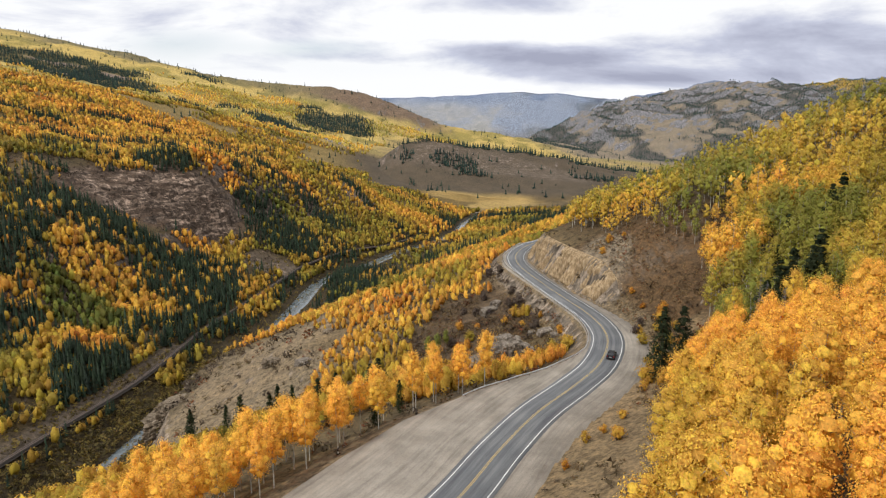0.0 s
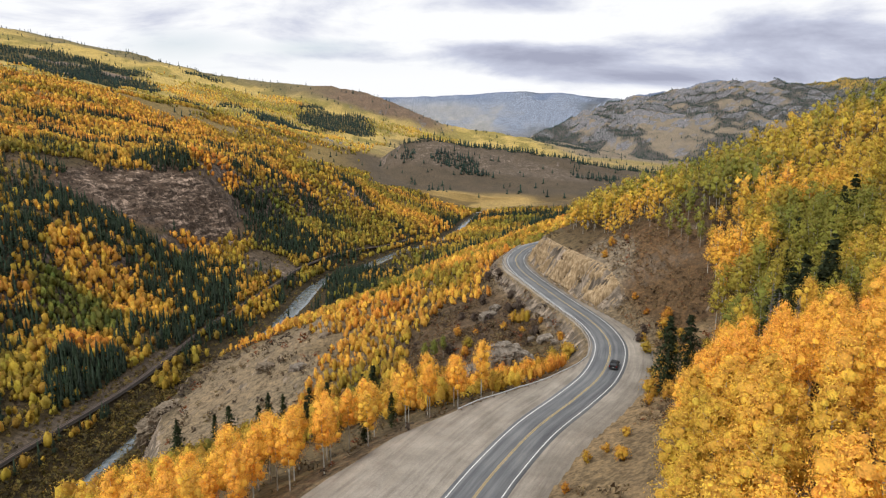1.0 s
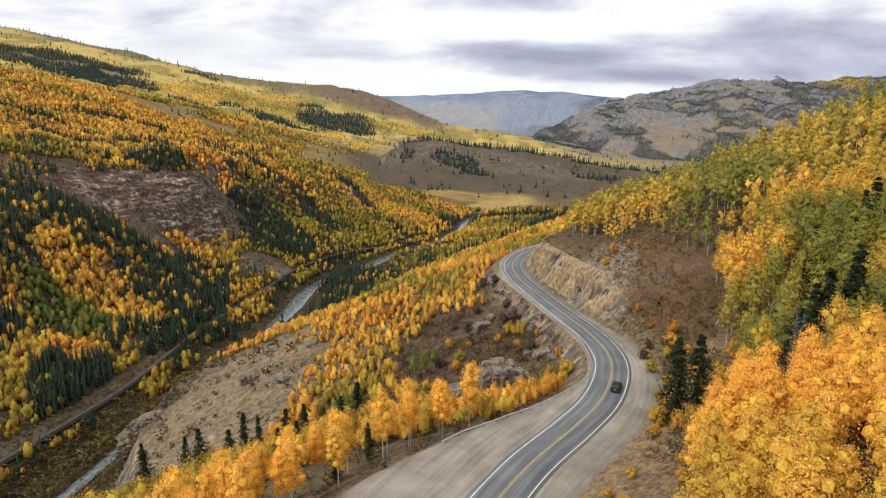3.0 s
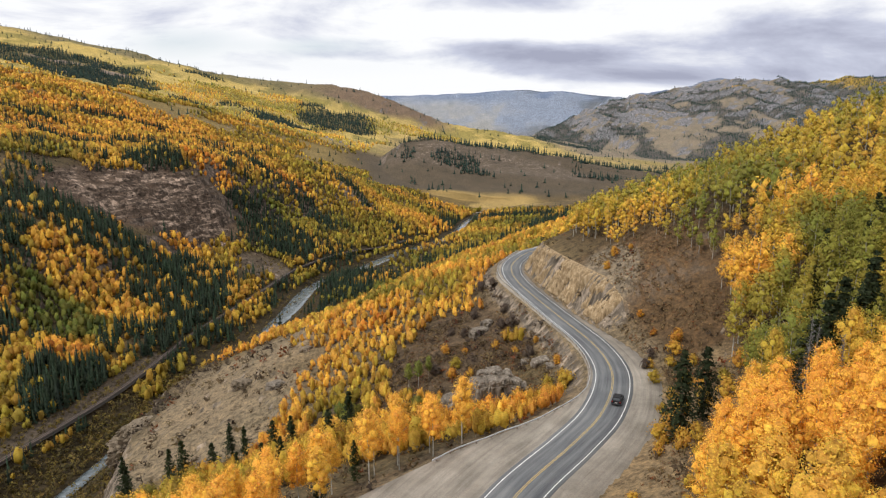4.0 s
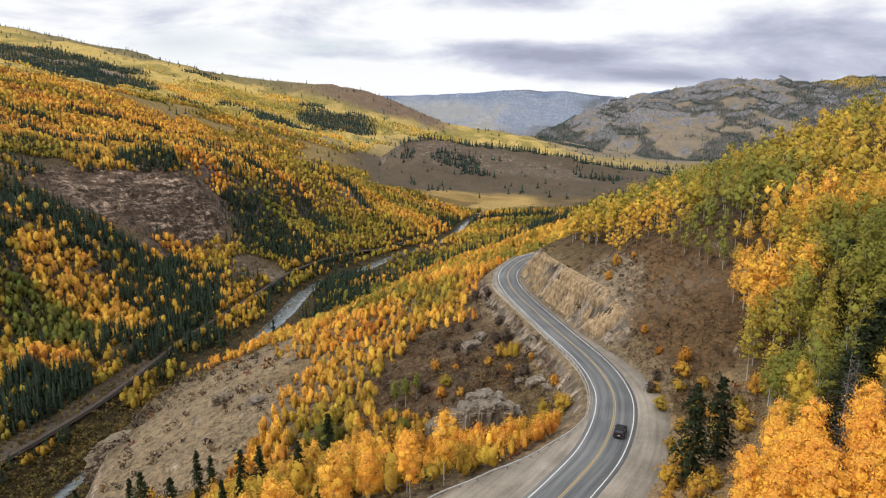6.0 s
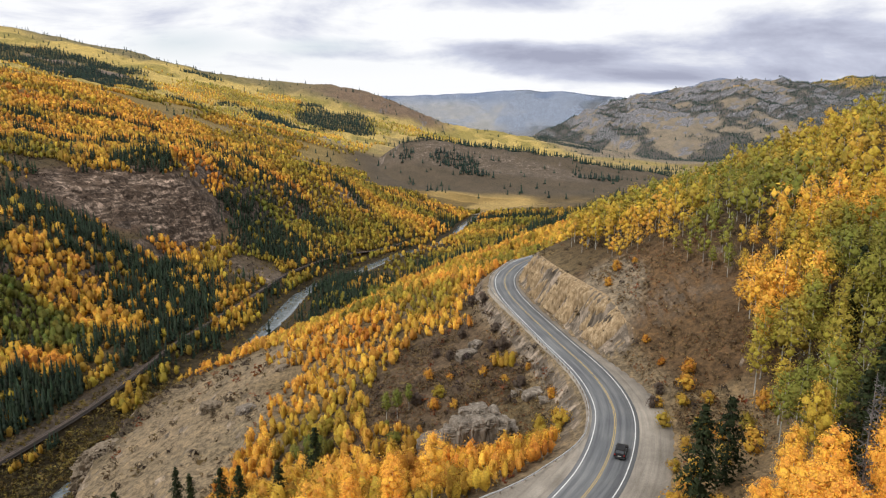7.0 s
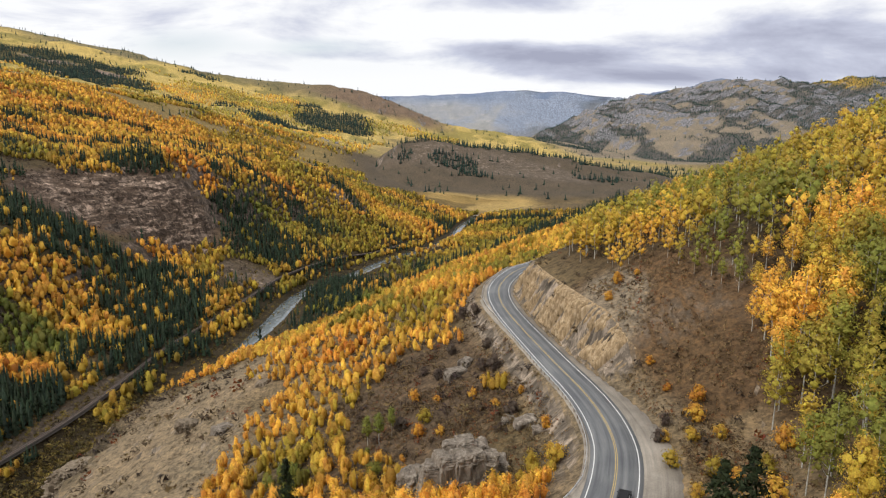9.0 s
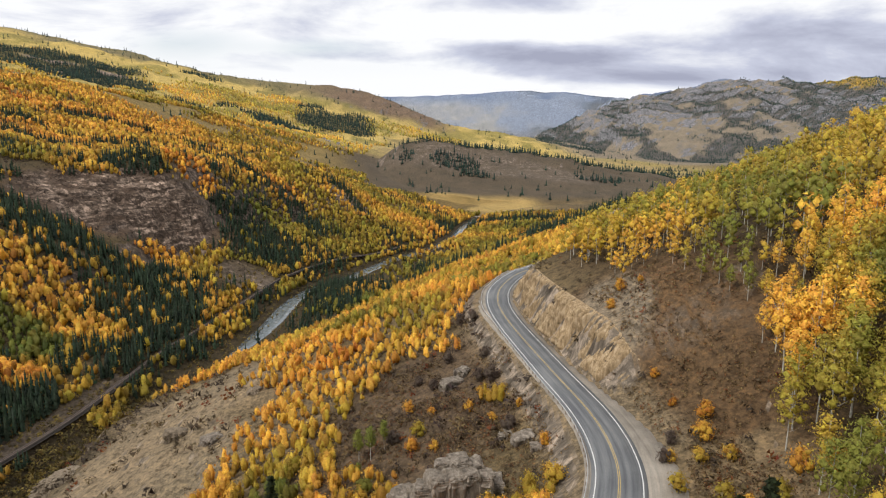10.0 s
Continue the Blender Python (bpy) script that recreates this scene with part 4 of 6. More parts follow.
def woods(name, shapes, x, y, scale, tints, bark, label, category, seed, leaf_mat=None, squash=None):
    """Many trees as one object: shapes are (wood, leaves) pairs picked at random."""
    rng = np.random.default_rng(seed)
    z = land(x, y)
    pick = rng.integers(0, len(shapes), len(x))
    turn = rng.uniform(0, 2 * math.pi, len(x))
    tall = scale * (rng.uniform(0.88, 1.12, len(x)) if squash is None else squash)
    vs, fs, cs, ms, ns_, n = [], [], [], [], [], 0
    for k, (wood, leaves) in enumerate(shapes):
        who = np.where(pick == k)[0]
        if not len(who):
            continue
        v0, f0 = join([wood, leaves[:2]]) if wood is not None else leaves[:2]
        n0 = np.vstack([np.zeros((len(v0) - len(leaves[2]), 3)), leaves[2]])
        is_leaf = np.arange(len(f0)) >= (len(wood[1]) if wood is not None else 0)
        c, s = np.cos(turn[who]), np.sin(turn[who])
        V = np.empty((len(who), len(v0), 3))
        V[:, :, 0] = (v0[None, :, 0] * c[:, None] - v0[None, :, 1] * s[:, None]) * scale[who][:, None] + x[who][:, None]
        V[:, :, 1] = (v0[None, :, 0] * s[:, None] + v0[None, :, 1] * c[:, None]) * scale[who][:, None] + y[who][:, None]
        V[:, :, 2] = v0[None, :, 2] * tall[who][:, None] + z[who][:, None]
        F = f0[None] + (np.arange(len(who)) * len(v0))[:, None, None] + n
        vs.append(V.reshape(-1, 3)), fs.append(F.reshape(-1, 3))
        N = np.empty((len(who), len(v0), 3), np.float32)
        N[:, :, 0] = n0[None, :, 0] * c[:, None] - n0[None, :, 1] * s[:, None]
        N[:, :, 1] = n0[None, :, 0] * s[:, None] + n0[None, :, 1] * c[:, None]
        N[:, :, 2] = n0[None, :, 2]
        ns_.append(N.reshape(-1, 3))
        cs.append(np.repeat(tints[who], len(v0), 0)), ms.append(np.tile(is_leaf, len(who)))
        n += len(who) * len(v0)
    me = mesh_from(name, np.vstack(vs), np.vstack(fs))
    me.materials.append(leaf_mat or M_LEAF_FAR), me.materials.append(bark)
    me.polygons.foreach_set("material_index", np.where(np.concatenate(ms), 0, 1).astype(np.int32))
    set_tint(me, np.vstack(cs))
    me.normals_split_custom_set_from_vertices(np.vstack(ns_))
    ob = new(name, me)
    return tagged(ob, label, category, kind="stuff")


def scatter(rng, n, x0, x1, y0, y1):
    return rng.uniform(x0, x1, n), rng.uniform(y0, y1, n)


def fan(rng, n, y0, y1, left=0.95, right=0.95, power=1.0):
    """Random places in the wedge that the flight looks over."""
    y = (rng.uniform(y0 ** power, y1 ** power, n)) ** (1 / power)
    x = rng.uniform(-left, right, n) * y
    return x, y


def thin_out(rng, x, y, gap):
    """Keep places at least gap apart (gap may vary)."""
    gap = np.broadcast_to(gap, len(x))
    keep, cells = [], {}
    size = float(np.max(gap))
    for i in range(len(x)):
        cx, cy = int(x[i] // size), int(y[i] // size)
        ok = True
        for a in (-1, 0, 1):
            for b in (-1, 0, 1):
                for j in cells.get((cx + a, cy + b), ()):
                    if (x[i] - x[j]) ** 2 + (y[i] - y[j]) ** 2 < gap[i] ** 2:
                        ok = False
                        break
                if not ok:
                    break
            if not ok:
                break
        if ok:
            keep.append(i)
            cells.setdefault((cx, cy), []).append(i)
    return np.array(keep, int)
# ---- where the trees stand ----
rng = np.random.default_rng(5)
ASPEN_NEAR = [aspen_shape(rng, 3500, 0.118, 12.5, rng.uniform(4.6, 5.6), rng.uniform(3.6, 5.0), 32, 7, 6, 1, 0.56) for _ in range(6)]
ASPEN_MID = [aspen_shape(rng, 760, 0.205, 12.6, rng.uniform(4.8, 6.0), rng.uniform(3.6, 5.4), 15, 3, 4, 0, 0.50) for _ in range(10)]
ASPEN_LOW = [aspen_shape(rng, 135, 0.36, 11.6, rng.uniform(5.2, 6.6), rng.uniform(2.2, 3.6), 7, 0, 3, 0, 0.60) for _ in range(12)]
ASPEN_FAR = [(None, egg_crown(rng, 1, 1, 9, 0.80, 8.6, rng.uniform(5.0, 6.6), 0.3, core=0.76)) for _ in range(12)]
ASPEN_SLOPE = [(None, egg_crown(rng, 1, 1, 40, 0.50, 9.4, rng.uniform(5.2, 7.2), 0.4, core=0.72)) for _ in range(12)]
ASPEN_DIST = [(None, egg_crown(rng, 1, 1, 3, 1.3, 10, 7.5, 0.0)) for _ in range(6)]
BUSH_MID = [(stem_of(6, 0.1), egg_crown(rng, 3, 1, 66, 0.33, 9.0, rng.uniform(6.4, 8.2), 0.4, 2.6, 0.62)) for _ in range(10)]
BUSH_LOW = [(None, egg_crown(rng, 2, 1, 26, 0.50, 8.6, rng.uniform(6.6, 8.6), 0.2, 2.4, 0.68)) for _ in range(10)]
PINE_NEAR = [shaggy_conifer(rng, 14, rng.uniform(5.6, 7.2)) for _ in range(4)]
PINE_FAR = [(None, conifer_shape(rng, 5, 4, 15, 4.4)[1]) for _ in range(6)]
PINE_DIST = [(None, conifer_shape(rng, 2, 3, 14, 6.0)[1]) for _ in range(4)]
PINE_SPECK = [(None, conifer_shape(rng, 2, 3, 12, 7.5, inner=1)[1]) for _ in range(4)]
SHRUB = [(None, leaf_tris(rng, *crown_points(rng, 17, 1.0, 1.5, 0.0, 5), 0.27)) for _ in range(6)]

TUFT = [(None, leaf_tris(rng, *crown_points(rng, 9, 0.7, 1.2, 0.0, 3), 0.24)) for _ in range(6)]


def pine_tint(n):
    return np.array((0.024, 0.040, 0.022)) * rng.uniform(0.65, 1.5, (n, 1)) * np.array((1, 1, 1)) + rng.uniform(0, 0.006, (n, 3))


def near_frame(x, y):
    d, k = beside(x, y, ROAD, ROAD_RIGHT)
    return d, ROAD[k, 1]


def any_of(x, y, zones):
    m = np.zeros(len(x))
    for z in zones:
        m = np.maximum(m, ellipse(x, y, *z))
    return m


THINGS = {"aspen": [], "pine": []}      # places of the trees built one by one: x, y, size, hue

# --- hillside to the right of the road
x, y = scatter(rng, 42000, 5, 420, 20, 520)
d, yr = near_frame(x, y)
g = d - gravel_right(yr)
bare = any_of(x, y, [(62, 196, 17, 30), (225, 330, 26, 26), (57, 156, 11, 13), (59, 113, 8, 7), (51, 129, 7, 8)])
bare = np.maximum(bare, (1 - smooth(13, 22, g)) * smooth(150, 170, yr) * (1 - smooth(300, 312, yr)))
bare = np.maximum(bare, (1 - smooth(np.interp(yr, [70, 105, 150], [16, 12, 12]), np.interp(yr, [70, 105, 150], [23, 18, 18]), g)) * (yr <= 170))
ok = (d > 0) & (g > 4) & (g < 215) & (x < 0.86 * y + 45) & (rng.random(len(x)) > bare * 1.3)
ok &= (y < 160) | (rng.random(len(x)) < np.interp(y, [160, 320, 640], [1, 0.75, 0.45]))
x, y, g, yr = x[ok], y[ok], g[ok], yr[ok]
keep = thin_out(rng, x, y, np.interp(y, [110, 130, 200, 420], [4.0, 3.9, 3.6, 4.3]) + 0.9 * fbm(x, y, 25, 2, 90))
x, y, g, yr = x[keep], y[keep], g[keep], yr[keep]
hue = 0.40 + 0.22 * fbm(x, y, 34, 3, 91) + 0.06 * rng.normal(size=len(x))
for (cx, cy, rx, ry), to in (((80, 180, 11, 12), 0.72), ((97, 201, 14, 8), 0.68), ((113, 190, 8, 8), 0.66), ((67, 230, 14, 16), 0.62), ((55, 250, 8, 22), 0.62),
                             ((78, 206, 10, 8), 0.16), ((95, 219, 22, 10), 0.17), ((104, 176, 14, 14), 0.16), ((86, 158, 12, 10), 0.26), ((76, 136, 20, 11), 0.10), ((130, 226, 20, 14), 0.50)):
    m = ellipse(x, y, cx, cy, rx, ry)
    hue = hue + (to + 0.07 * rng.normal(size=len(x)) - hue) * m
hue = np.maximum(hue, 0.16)
front = 1 - smooth(112, 128, y + 0.15 * (x - 50))
hue = hue + (np.clip(0.71 + 0.12 * fbm(x, y, 16, 3, 98) + 0.05 * rng.normal(size=len(x)), 0.56, 0.86) - 0.22 * smooth(70, 98, x) - hue) * front
size = np.interp(y, [100, 135, 160, 200, 260, 500], [1.0, 1.0, 1.22, 1.12, 0.95, 0.86]) * rng.uniform(0.82, 1.15, len(x)) * np.interp(g, [5, 20], [0.62, 1.0]) * (1 - 0.45 * np.clip(1.6 * any_of(x, y, [(62, 198, 27, 44)]), 0, 1) * (y > 185))
near = (y + 0.1 * x < 128) & (x < 0.72 * y + 12) & (y > 28)
order = np.where(near)[0][:200]
near[:] = False
near[order] = True
THINGS["aspen"] += list(zip(x[near], y[near], size[near], hue[near]))
rest = ~near & ((y > 90) | ((y > 40) & (x < 0.85 * y + 22)))
a = rest & (y < 205)
b = rest & ~a
woods("aspen_wood", ASPEN_MID, x[a], y[a], size[a] * 1.06, leaf_tint(hue[a]), M_BARK, "green and golden aspens on the hillside above the road", "trees", 1)
woods("aspen_wood", ASPEN_LOW, x[b], y[b], size[b], leaf_tint(hue[b]), M_BARK, "green and yellow aspen wood on the upper hillside", "trees", 2)
# conifers along the crest
x, y = scatter(rng, 90, 150, 260, 300, 420)
woods("conifer_wood", PINE_FAR, x, y, rng.uniform(0.5, 1.1, len(x)), pine_tint(len(x)), M_DARKBARK, "scattered dark conifers on the crest", "trees", 21)

# --- golden row beside the pull-out
u = rng.uniform(0, 1, 900)
x, y = -62 + 80 * u + rng.uniform(-22, 6, 900), 52 + 80 * u + rng.uniform(-6, 26, 900)
d, yr = near_frame(x, y)
w = -d - gravel_left(yr)
ok = (w > 2.5) & (w < np.interp(y, [60, 95, 112, 125], [26, 22, 9, 7])) & (y < 131) & (y > 56)
x, y, w = x[ok], y[ok], w[ok]
keep = thin_out(rng, x, y, 3.2)[:64]
THINGS["aspen"] += [(a, b, s, h) for a, b, s, h in zip(x[keep], y[keep], rng.uniform(0.76, 0.98, len(keep)), rng.uniform(0.66, 0.84, len(keep)))]

THINGS["aspen"] += [(-2.0, 203.0, 0.66, 0.08), (-5.0, 204.5, 0.60, 0.12), (1.0, 205.0, 0.58, 0.10), (-21.0, 187.0, 0.55, 0.16)]     # green clump on the shoulder

# --- spur below the road
x, y = scatter(rng, 64000, -170, 150, 95, 620)
d, yr = near_frame(x, y)
w = -d - gravel_left(yr)
bare = any_of(x, y, [(-105, 300, 48, 75, 20), (-70, 262, 26, 22), (8, 222, 22, 30, 0), (22, 185, 17, 24, 0), (-84, 222, 36, 50, 10), (-95, 160, 42, 42), (-58, 165, 30, 18), (-132, 258, 34, 64)])
bare = np.maximum(bare, (1 - smooth(6, 14, w)) * smooth(150, 170, yr) * (1 - smooth(262, 285, yr)))
ok = (w > 4) & (w < 175) & (rng.random(len(x)) > bare * 1.12 + 0.25 * smooth(0.0, 0.5, fbm(x, y, 22, 3, 96)))
ok &= ~((y < 133) & (w < 26))
x, y, yr, w = x[ok], y[ok], yr[ok], w[ok]
keep = thin_out(rng, x, y, np.interp(y, [120, 260, 420], [1.9, 2.0, 3.4]) * rng.uniform(0.8, 1.5, len(x)))
x, y, w = x[keep], y[keep], w[keep]
hue = 0.66 + 0.24 * fbm(x, y, 26, 3, 92) + 0.055 * rng.normal(size=len(x))
for (cx, cy, rx, ry), to in (((-20, 335, 20, 30), 0.30), ((5, 300, 14, 30), 0.42), ((40, 390, 25, 40), 0.28), ((-3, 204, 6, 6), 0.10), ((-24, 200, 6, 6), 0.15), ((20, 150, 22, 12), 0.82)):
    m = ellipse(x, y, cx, cy, rx, ry)
    hue = hue + (to + 0.07 * rng.normal(size=len(x)) - hue) * m
size = (0.24 + 0.42 * rng.uniform(0, 1, len(x)) ** 1.3) * (1 + 0.5 * smooth(300, 420, y)) * (1 + 0.35 * (y < 165) * (x < 5))
a = y < 215
woods("aspen_thicket", BUSH_MID, x[a], y[a], size[a], some_dull(rng, leaf_tint(hue[a]), 0.5), M_BARK, "low golden aspen thicket on the slope below the road", "trees", 3)
woods("aspen_thicket", BUSH_LOW, x[~a], y[~a], size[~a], some_dull(rng, leaf_tint(hue[~a]), 0.5), M_BARK, "golden and lime aspen thicket on the far side of the spur", "trees", 4)

# --- across the river
PINES = [(-335, 624, 98, 25, -2), (-345, 797, 42, 26, 20), (-216, 824, 50, 60, 20), (-244, 415, 22, 52, 12), (-218, 500, 10, 44, 5), (-112, 738, 25, 70, -8),
         (-207, 570, 11, 40, 5), (-262, 640, 30, 16, 10), (-430, 690, 26, 12), (-185, 940, 50, 20, -35), (-300, 985, 90, 13, -25), (-500, 860, 80, 15, -10), (-150, 1080, 50, 16, -35),
         (-250, 1180, 90, 13, -28), (36, 1180, 45, 60, -20), (140, 1235, 90, 34, 12), (-90, 1010, 46, 15, -40), (-450, 960, 80, 15), (-560, 1160, 90, 16), (-400, 1090, 70, 12, -20), (-640, 1010, 70, 12, -8), (-20, 1290, 60, 12, -40)]
ROCKS = [(-326, 728, 106, 56, 38), (-300, 665, 26, 16, 20), (-360, 570, 34, 13, 15), (-202, 733, 30, 32, -15), (-440, 715, 50, 34, 20), (-314, 600, 18, 6, 28)]
x, y = fan(rng, 340000, 230, 2080, 0.78, 0.36, 1.2)
rd, rk = beside(x, y, RIVER, RIVER_RIGHT)
d, yr = near_frame(x, y)
w = -d - gravel_left(yr)
cover = fbm(x, y, 95, 4, 93) + 0.25 * fbm(x, y, 34, 3, 78)
dark = any_of(x, y, PINES)
rock = any_of(x, y, ROCKS)
ok = (np.abs(rd) > 13) & (rng.random(len(x)) > np.maximum(rock * 1.05, smooth(0.22, 0.6, cover) * 0.88) - 0.9 * dark * (rock < 0.5))
ok &= (rd < 0) | (((w > 175) | (y > 600)) & ((d < 0) | (y > 1050)) & (rd < 330)) & (y < 1330)
ok &= (y < 1560) | (rng.random(len(x)) < 0.75 * smooth(-0.35, 0.15, fbm(x, y, 120, 3, 85)))
ok &= (ellipse(x, y, 100, 1540, 150, 175) < 0.05) & ~((y > 1470) & (x > -170 - 0.25 * (y - 1600)))
ok &= (rd < -26) | (y > 420)
ok &= (rd < 0) | (y > 640) | (rng.random(len(x)) < 0.10)
ok &= ~((rd > -14) & (rd < 62) & (y > 775) & (y < 985) & (rng.random(len(x)) < 0.93))
ok &= ~((np.abs(rd - 4) < 26) & (y > 440) & (y < 720) & (rng.random(len(x)) < 0.9))
td, _ = beside(x, y, TRACK, TRACK_RIGHT)
ok &= (np.abs(td) > np.where(y > 480, 3.4, 6)) & ~((td > -11) & (td < 0) & (y < 470))
x, y, rd, dark, cover, rock = x[ok], y[ok], rd[ok], dark[ok], cover[ok], rock[ok]
keep = thin_out(rng, x, y, np.interp(y, [250, 700, 1000, 1700], [2.1, 2.4, 3.7, 6.2]) * np.where(dark > 0.5, 0.85, 1.0) * rng.uniform(0.8, 1.5, len(x)))
x, y, rd, dark, cover, rock = x[keep], y[keep], rd[keep], dark[keep], cover[keep], rock[keep]
stray = smooth(0.14, 0.34, fbm(x, y, 60, 4, 94) + 0.10 * rng.normal(size=len(x)))
low_west = (y < 640) * (rd < -25) * smooth(-0.06, 0.10, fbm(x, y, 44, 4, 84) + 0.16 * rng.normal(size=len(x)) + 0.12 * (rd > -70))
pine = ((rd > 0) & (y < 640)) | (rng.random(len(x)) < np.maximum(np.maximum(0.93 * dark, 0.8 * low_west), 0.8 * stray * (1 - 0.65 * smooth(700, 1000, y)) * (1 - 0.5 * smooth(220, 300, -rd))))
hue = 0.53 + 0.30 * fbm(x, y, 75, 4, 95) + 0.04 * rng.normal(size=len(x)) + 0.14 * smooth(350, 600, -rd) * (y < 1500)
for (cx, cy, rx, ry), to in (((-290, 488, 36, 32), 0.10), ((-298, 837, 34, 28), 0.97), ((-304, 543, 38, 34), 0.70), ((-258, 446, 20, 15), 0.84), ((-255, 520, 24, 26), 0.70), ((-110, 985, 36, 40), 0.38), ((-160, 1010, 40, 36), 0.44), ((-190, 640, 14, 60), 0.62), ((-800, 1480, 300, 150), 0.76), ((-520, 1250, 120, 60), 0.78)):
    m = ellipse(x, y, cx, cy, rx, ry)
    hue = hue + (to + 0.06 * rng.normal(size=len(x)) - hue) * m
    pine &= rng.random(len(x)) > m * 0.95
q = ~pine & (y < 820)
woods("aspen_forest", ASPEN_SLOPE, x[q], y[q], 0.42 + 0.80 * rng.uniform(0, 1, q.sum()) ** 1.4, some_dull(rng, leaf_tint(hue[q]), 0.36), M_BARK, "golden and green aspen groves across the river", "trees", 23)
q = ~pine & (y >= 820)
woods("aspen_forest", ASPEN_FAR, x[q], y[q], rng.uniform(0.60, 1.15, q.sum()) * np.interp(y[q], [900, 1700], [1.05, 1.3]), some_dull(rng, leaf_tint(hue[q]), 0.30), M_BARK, "golden aspen forest on the bench across the river", "trees", 5)
woods("conifer_forest", PINE_FAR, x[pine], y[pine], rng.uniform(0.5, 1.15, pine.sum()), pine_tint(pine.sum()), M_DARKBARK, "dark green conifer forest across the river", "trees", 6)

# --- far slopes
def fill(zones, density):
    """Places inside the zones, about so many to a square metre."""
    xs, ys = [], []
    for z in zones:
        r = max(z[2], z[3]) * 1.15
        n = int(4 * r * r * density)
        x, y = scatter(rng, n, z[0] - r, z[0] + r, z[1] - r, z[1] + r)
        ok = rng.random(n) < ellipse(x, y, *z)
        xs.append(x[ok]), ys.append(y[ok])
    return np.concatenate(xs), np.concatenate(ys)


PINK_ROCK = [(-1820, 3000, 110, 32, 10), (-1720, 3030, 90, 26, 0), (-1480, 2945, 110, 34, -20), (-1640, 2800, 120, 26, -25)]
FAR_PINES = [(-1730, 2960, 330, 210, -10), (-1440, 2800, 200, 150, -20), (-480, 2960, 165, 235, -8), (-640, 2590, 150, 75, -25), (-790, 2740, 70, 40, -20), (-930, 2810, 60, 40, -15), (-1220, 3340, 120, 40, -20), (-640, 3150, 60, 90, -10), (-1000, 2560, 90, 22, -15)]
fx, fy = fill(FAR_PINES, 0.017)
ok = any_of(fx, fy, PINK_ROCK) < rng.random(len(fx))
fx, fy = fx[ok], fy[ok]
x, y = fan(rng, 60000, 1560, 4350, 0.78, 0.80, 1.7)
valley = (np.abs(x - 620) < 400) * (np.abs(y - 2550) < 260) * smooth(0.0, 0.4, fbm(x, y, 120, 3, 89))
flank = (x < -250 + 0.0 * y) & (y > 2000) & (y < 3650)
far_dark = any_of(x, y, FAR_PINES)
yellow = flank * (1 - far_dark) * smooth(-0.3, 0.1, fbm(x, y, 170, 4, 99))
top_gold = (y > 4150) * (x > 1700) * smooth(0.0, 0.4, fbm(x, y, 260, 3, 88))
r = rng.random(len(x))
is_pine = r < np.clip(valley * 0.5 + 0.015 + 0.10 * (y < 2060) * (x > -150) * smooth(-0.1, 0.3, fbm(x, y, 70, 3, 82)) + 0.02 * (x < 0) * smooth(3150, 3300, y), 0, 1)
is_gold = ~is_pine & (r < np.clip(0.95 * yellow * (1 - smooth(3050, 3250, y)) + 0.25 * valley + 0.7 * top_gold, 0, 1))
mx, my = fill([(35, 1890, 75, 55, -20), (-110, 1930, 22, 40), (440, 1850, 100, 14), (90, 1815, 40, 20)], 0.02)
lx = rng.uniform(-130, 760, 700)
ly = 2030 + 0.02 * lx + rng.normal(size=700) * 10
px, py = np.concatenate([x[is_pine], fx, mx, lx]), np.concatenate([y[is_pine], fy, my, ly])
keep = thin_out(rng, px, py, np.interp(py, [1900, 2100, 3000], [5.5, 6.0, 8.5]))
px, py = px[keep], py[keep]
# a little haze blue is added to the needles' own green
woods("distant_conifers", PINE_DIST, px, py, rng.uniform(1.0, 1.6, len(px)) * np.where(py < 2100, rng.uniform(0.5, 1.15, len(py)), 1.0), pine_tint(len(px)) * 1.0 + np.array((0.0, 0.006, 0.014)), M_DARKBARK, "dark conifers on distant slopes, haze blue put into their green", "trees", 7)
cx, cy = fan(rng, 80000, 3300, 4350, 0.0, 0.78, 1.7)
ok = rng.random(len(cx)) < 0.9 * crag_cover(cx, cy)
cx, cy = cx[ok], cy[ok]
keep = thin_out(rng, cx, cy, 9.0)
cx, cy = cx[keep], cy[keep]
# farther off, so more haze blue goes into the needle colour
woods("far_conifers", PINE_SPECK, cx, cy, rng.uniform(0.8, 1.3, len(cx)), pine_tint(len(cx)) * 1.2 + np.array((0.006, 0.014, 0.028)), M_DARKBARK, "conifers on the distant mountain, haze blue put into their green", "trees", 22)
gx, gy = fill([(-1050, 2950, 200, 220, -10), (-800, 3050, 180, 200, -5), (-1050, 2520, 250, 80, -20), (-130, 3150, 200, 120, 0), (-820, 2420, 200, 70, -25), (-480, 2350, 120, 60, -20)], 0.008)
ok = any_of(gx, gy, FAR_PINES) < 0.3
gx, gy = gx[ok], gy[ok]
gx, gy = np.concatenate([gx, x[is_gold]]), np.concatenate([gy, y[is_gold]])
keep = thin_out(rng, gx, gy, 9.0)
gx, gy = gx[keep], gy[keep]
hue = 0.46 + 0.34 * fbm(gx, gy, 150, 4, 87) + 0.06 * rng.normal(size=len(gx))
# a quarter pale yellow in the leaf tint stands for sun on the slope
woods("distant_aspens", ASPEN_DIST, gx, gy, rng.uniform(0.9, 1.4, len(gx)), 0.75 * leaf_tint(hue) + 0.25 * np.array((0.62, 0.48, 0.14)), M_BARK, "yellow aspens on distant slopes, sunlight put into their paler leaves", "trees", 8)

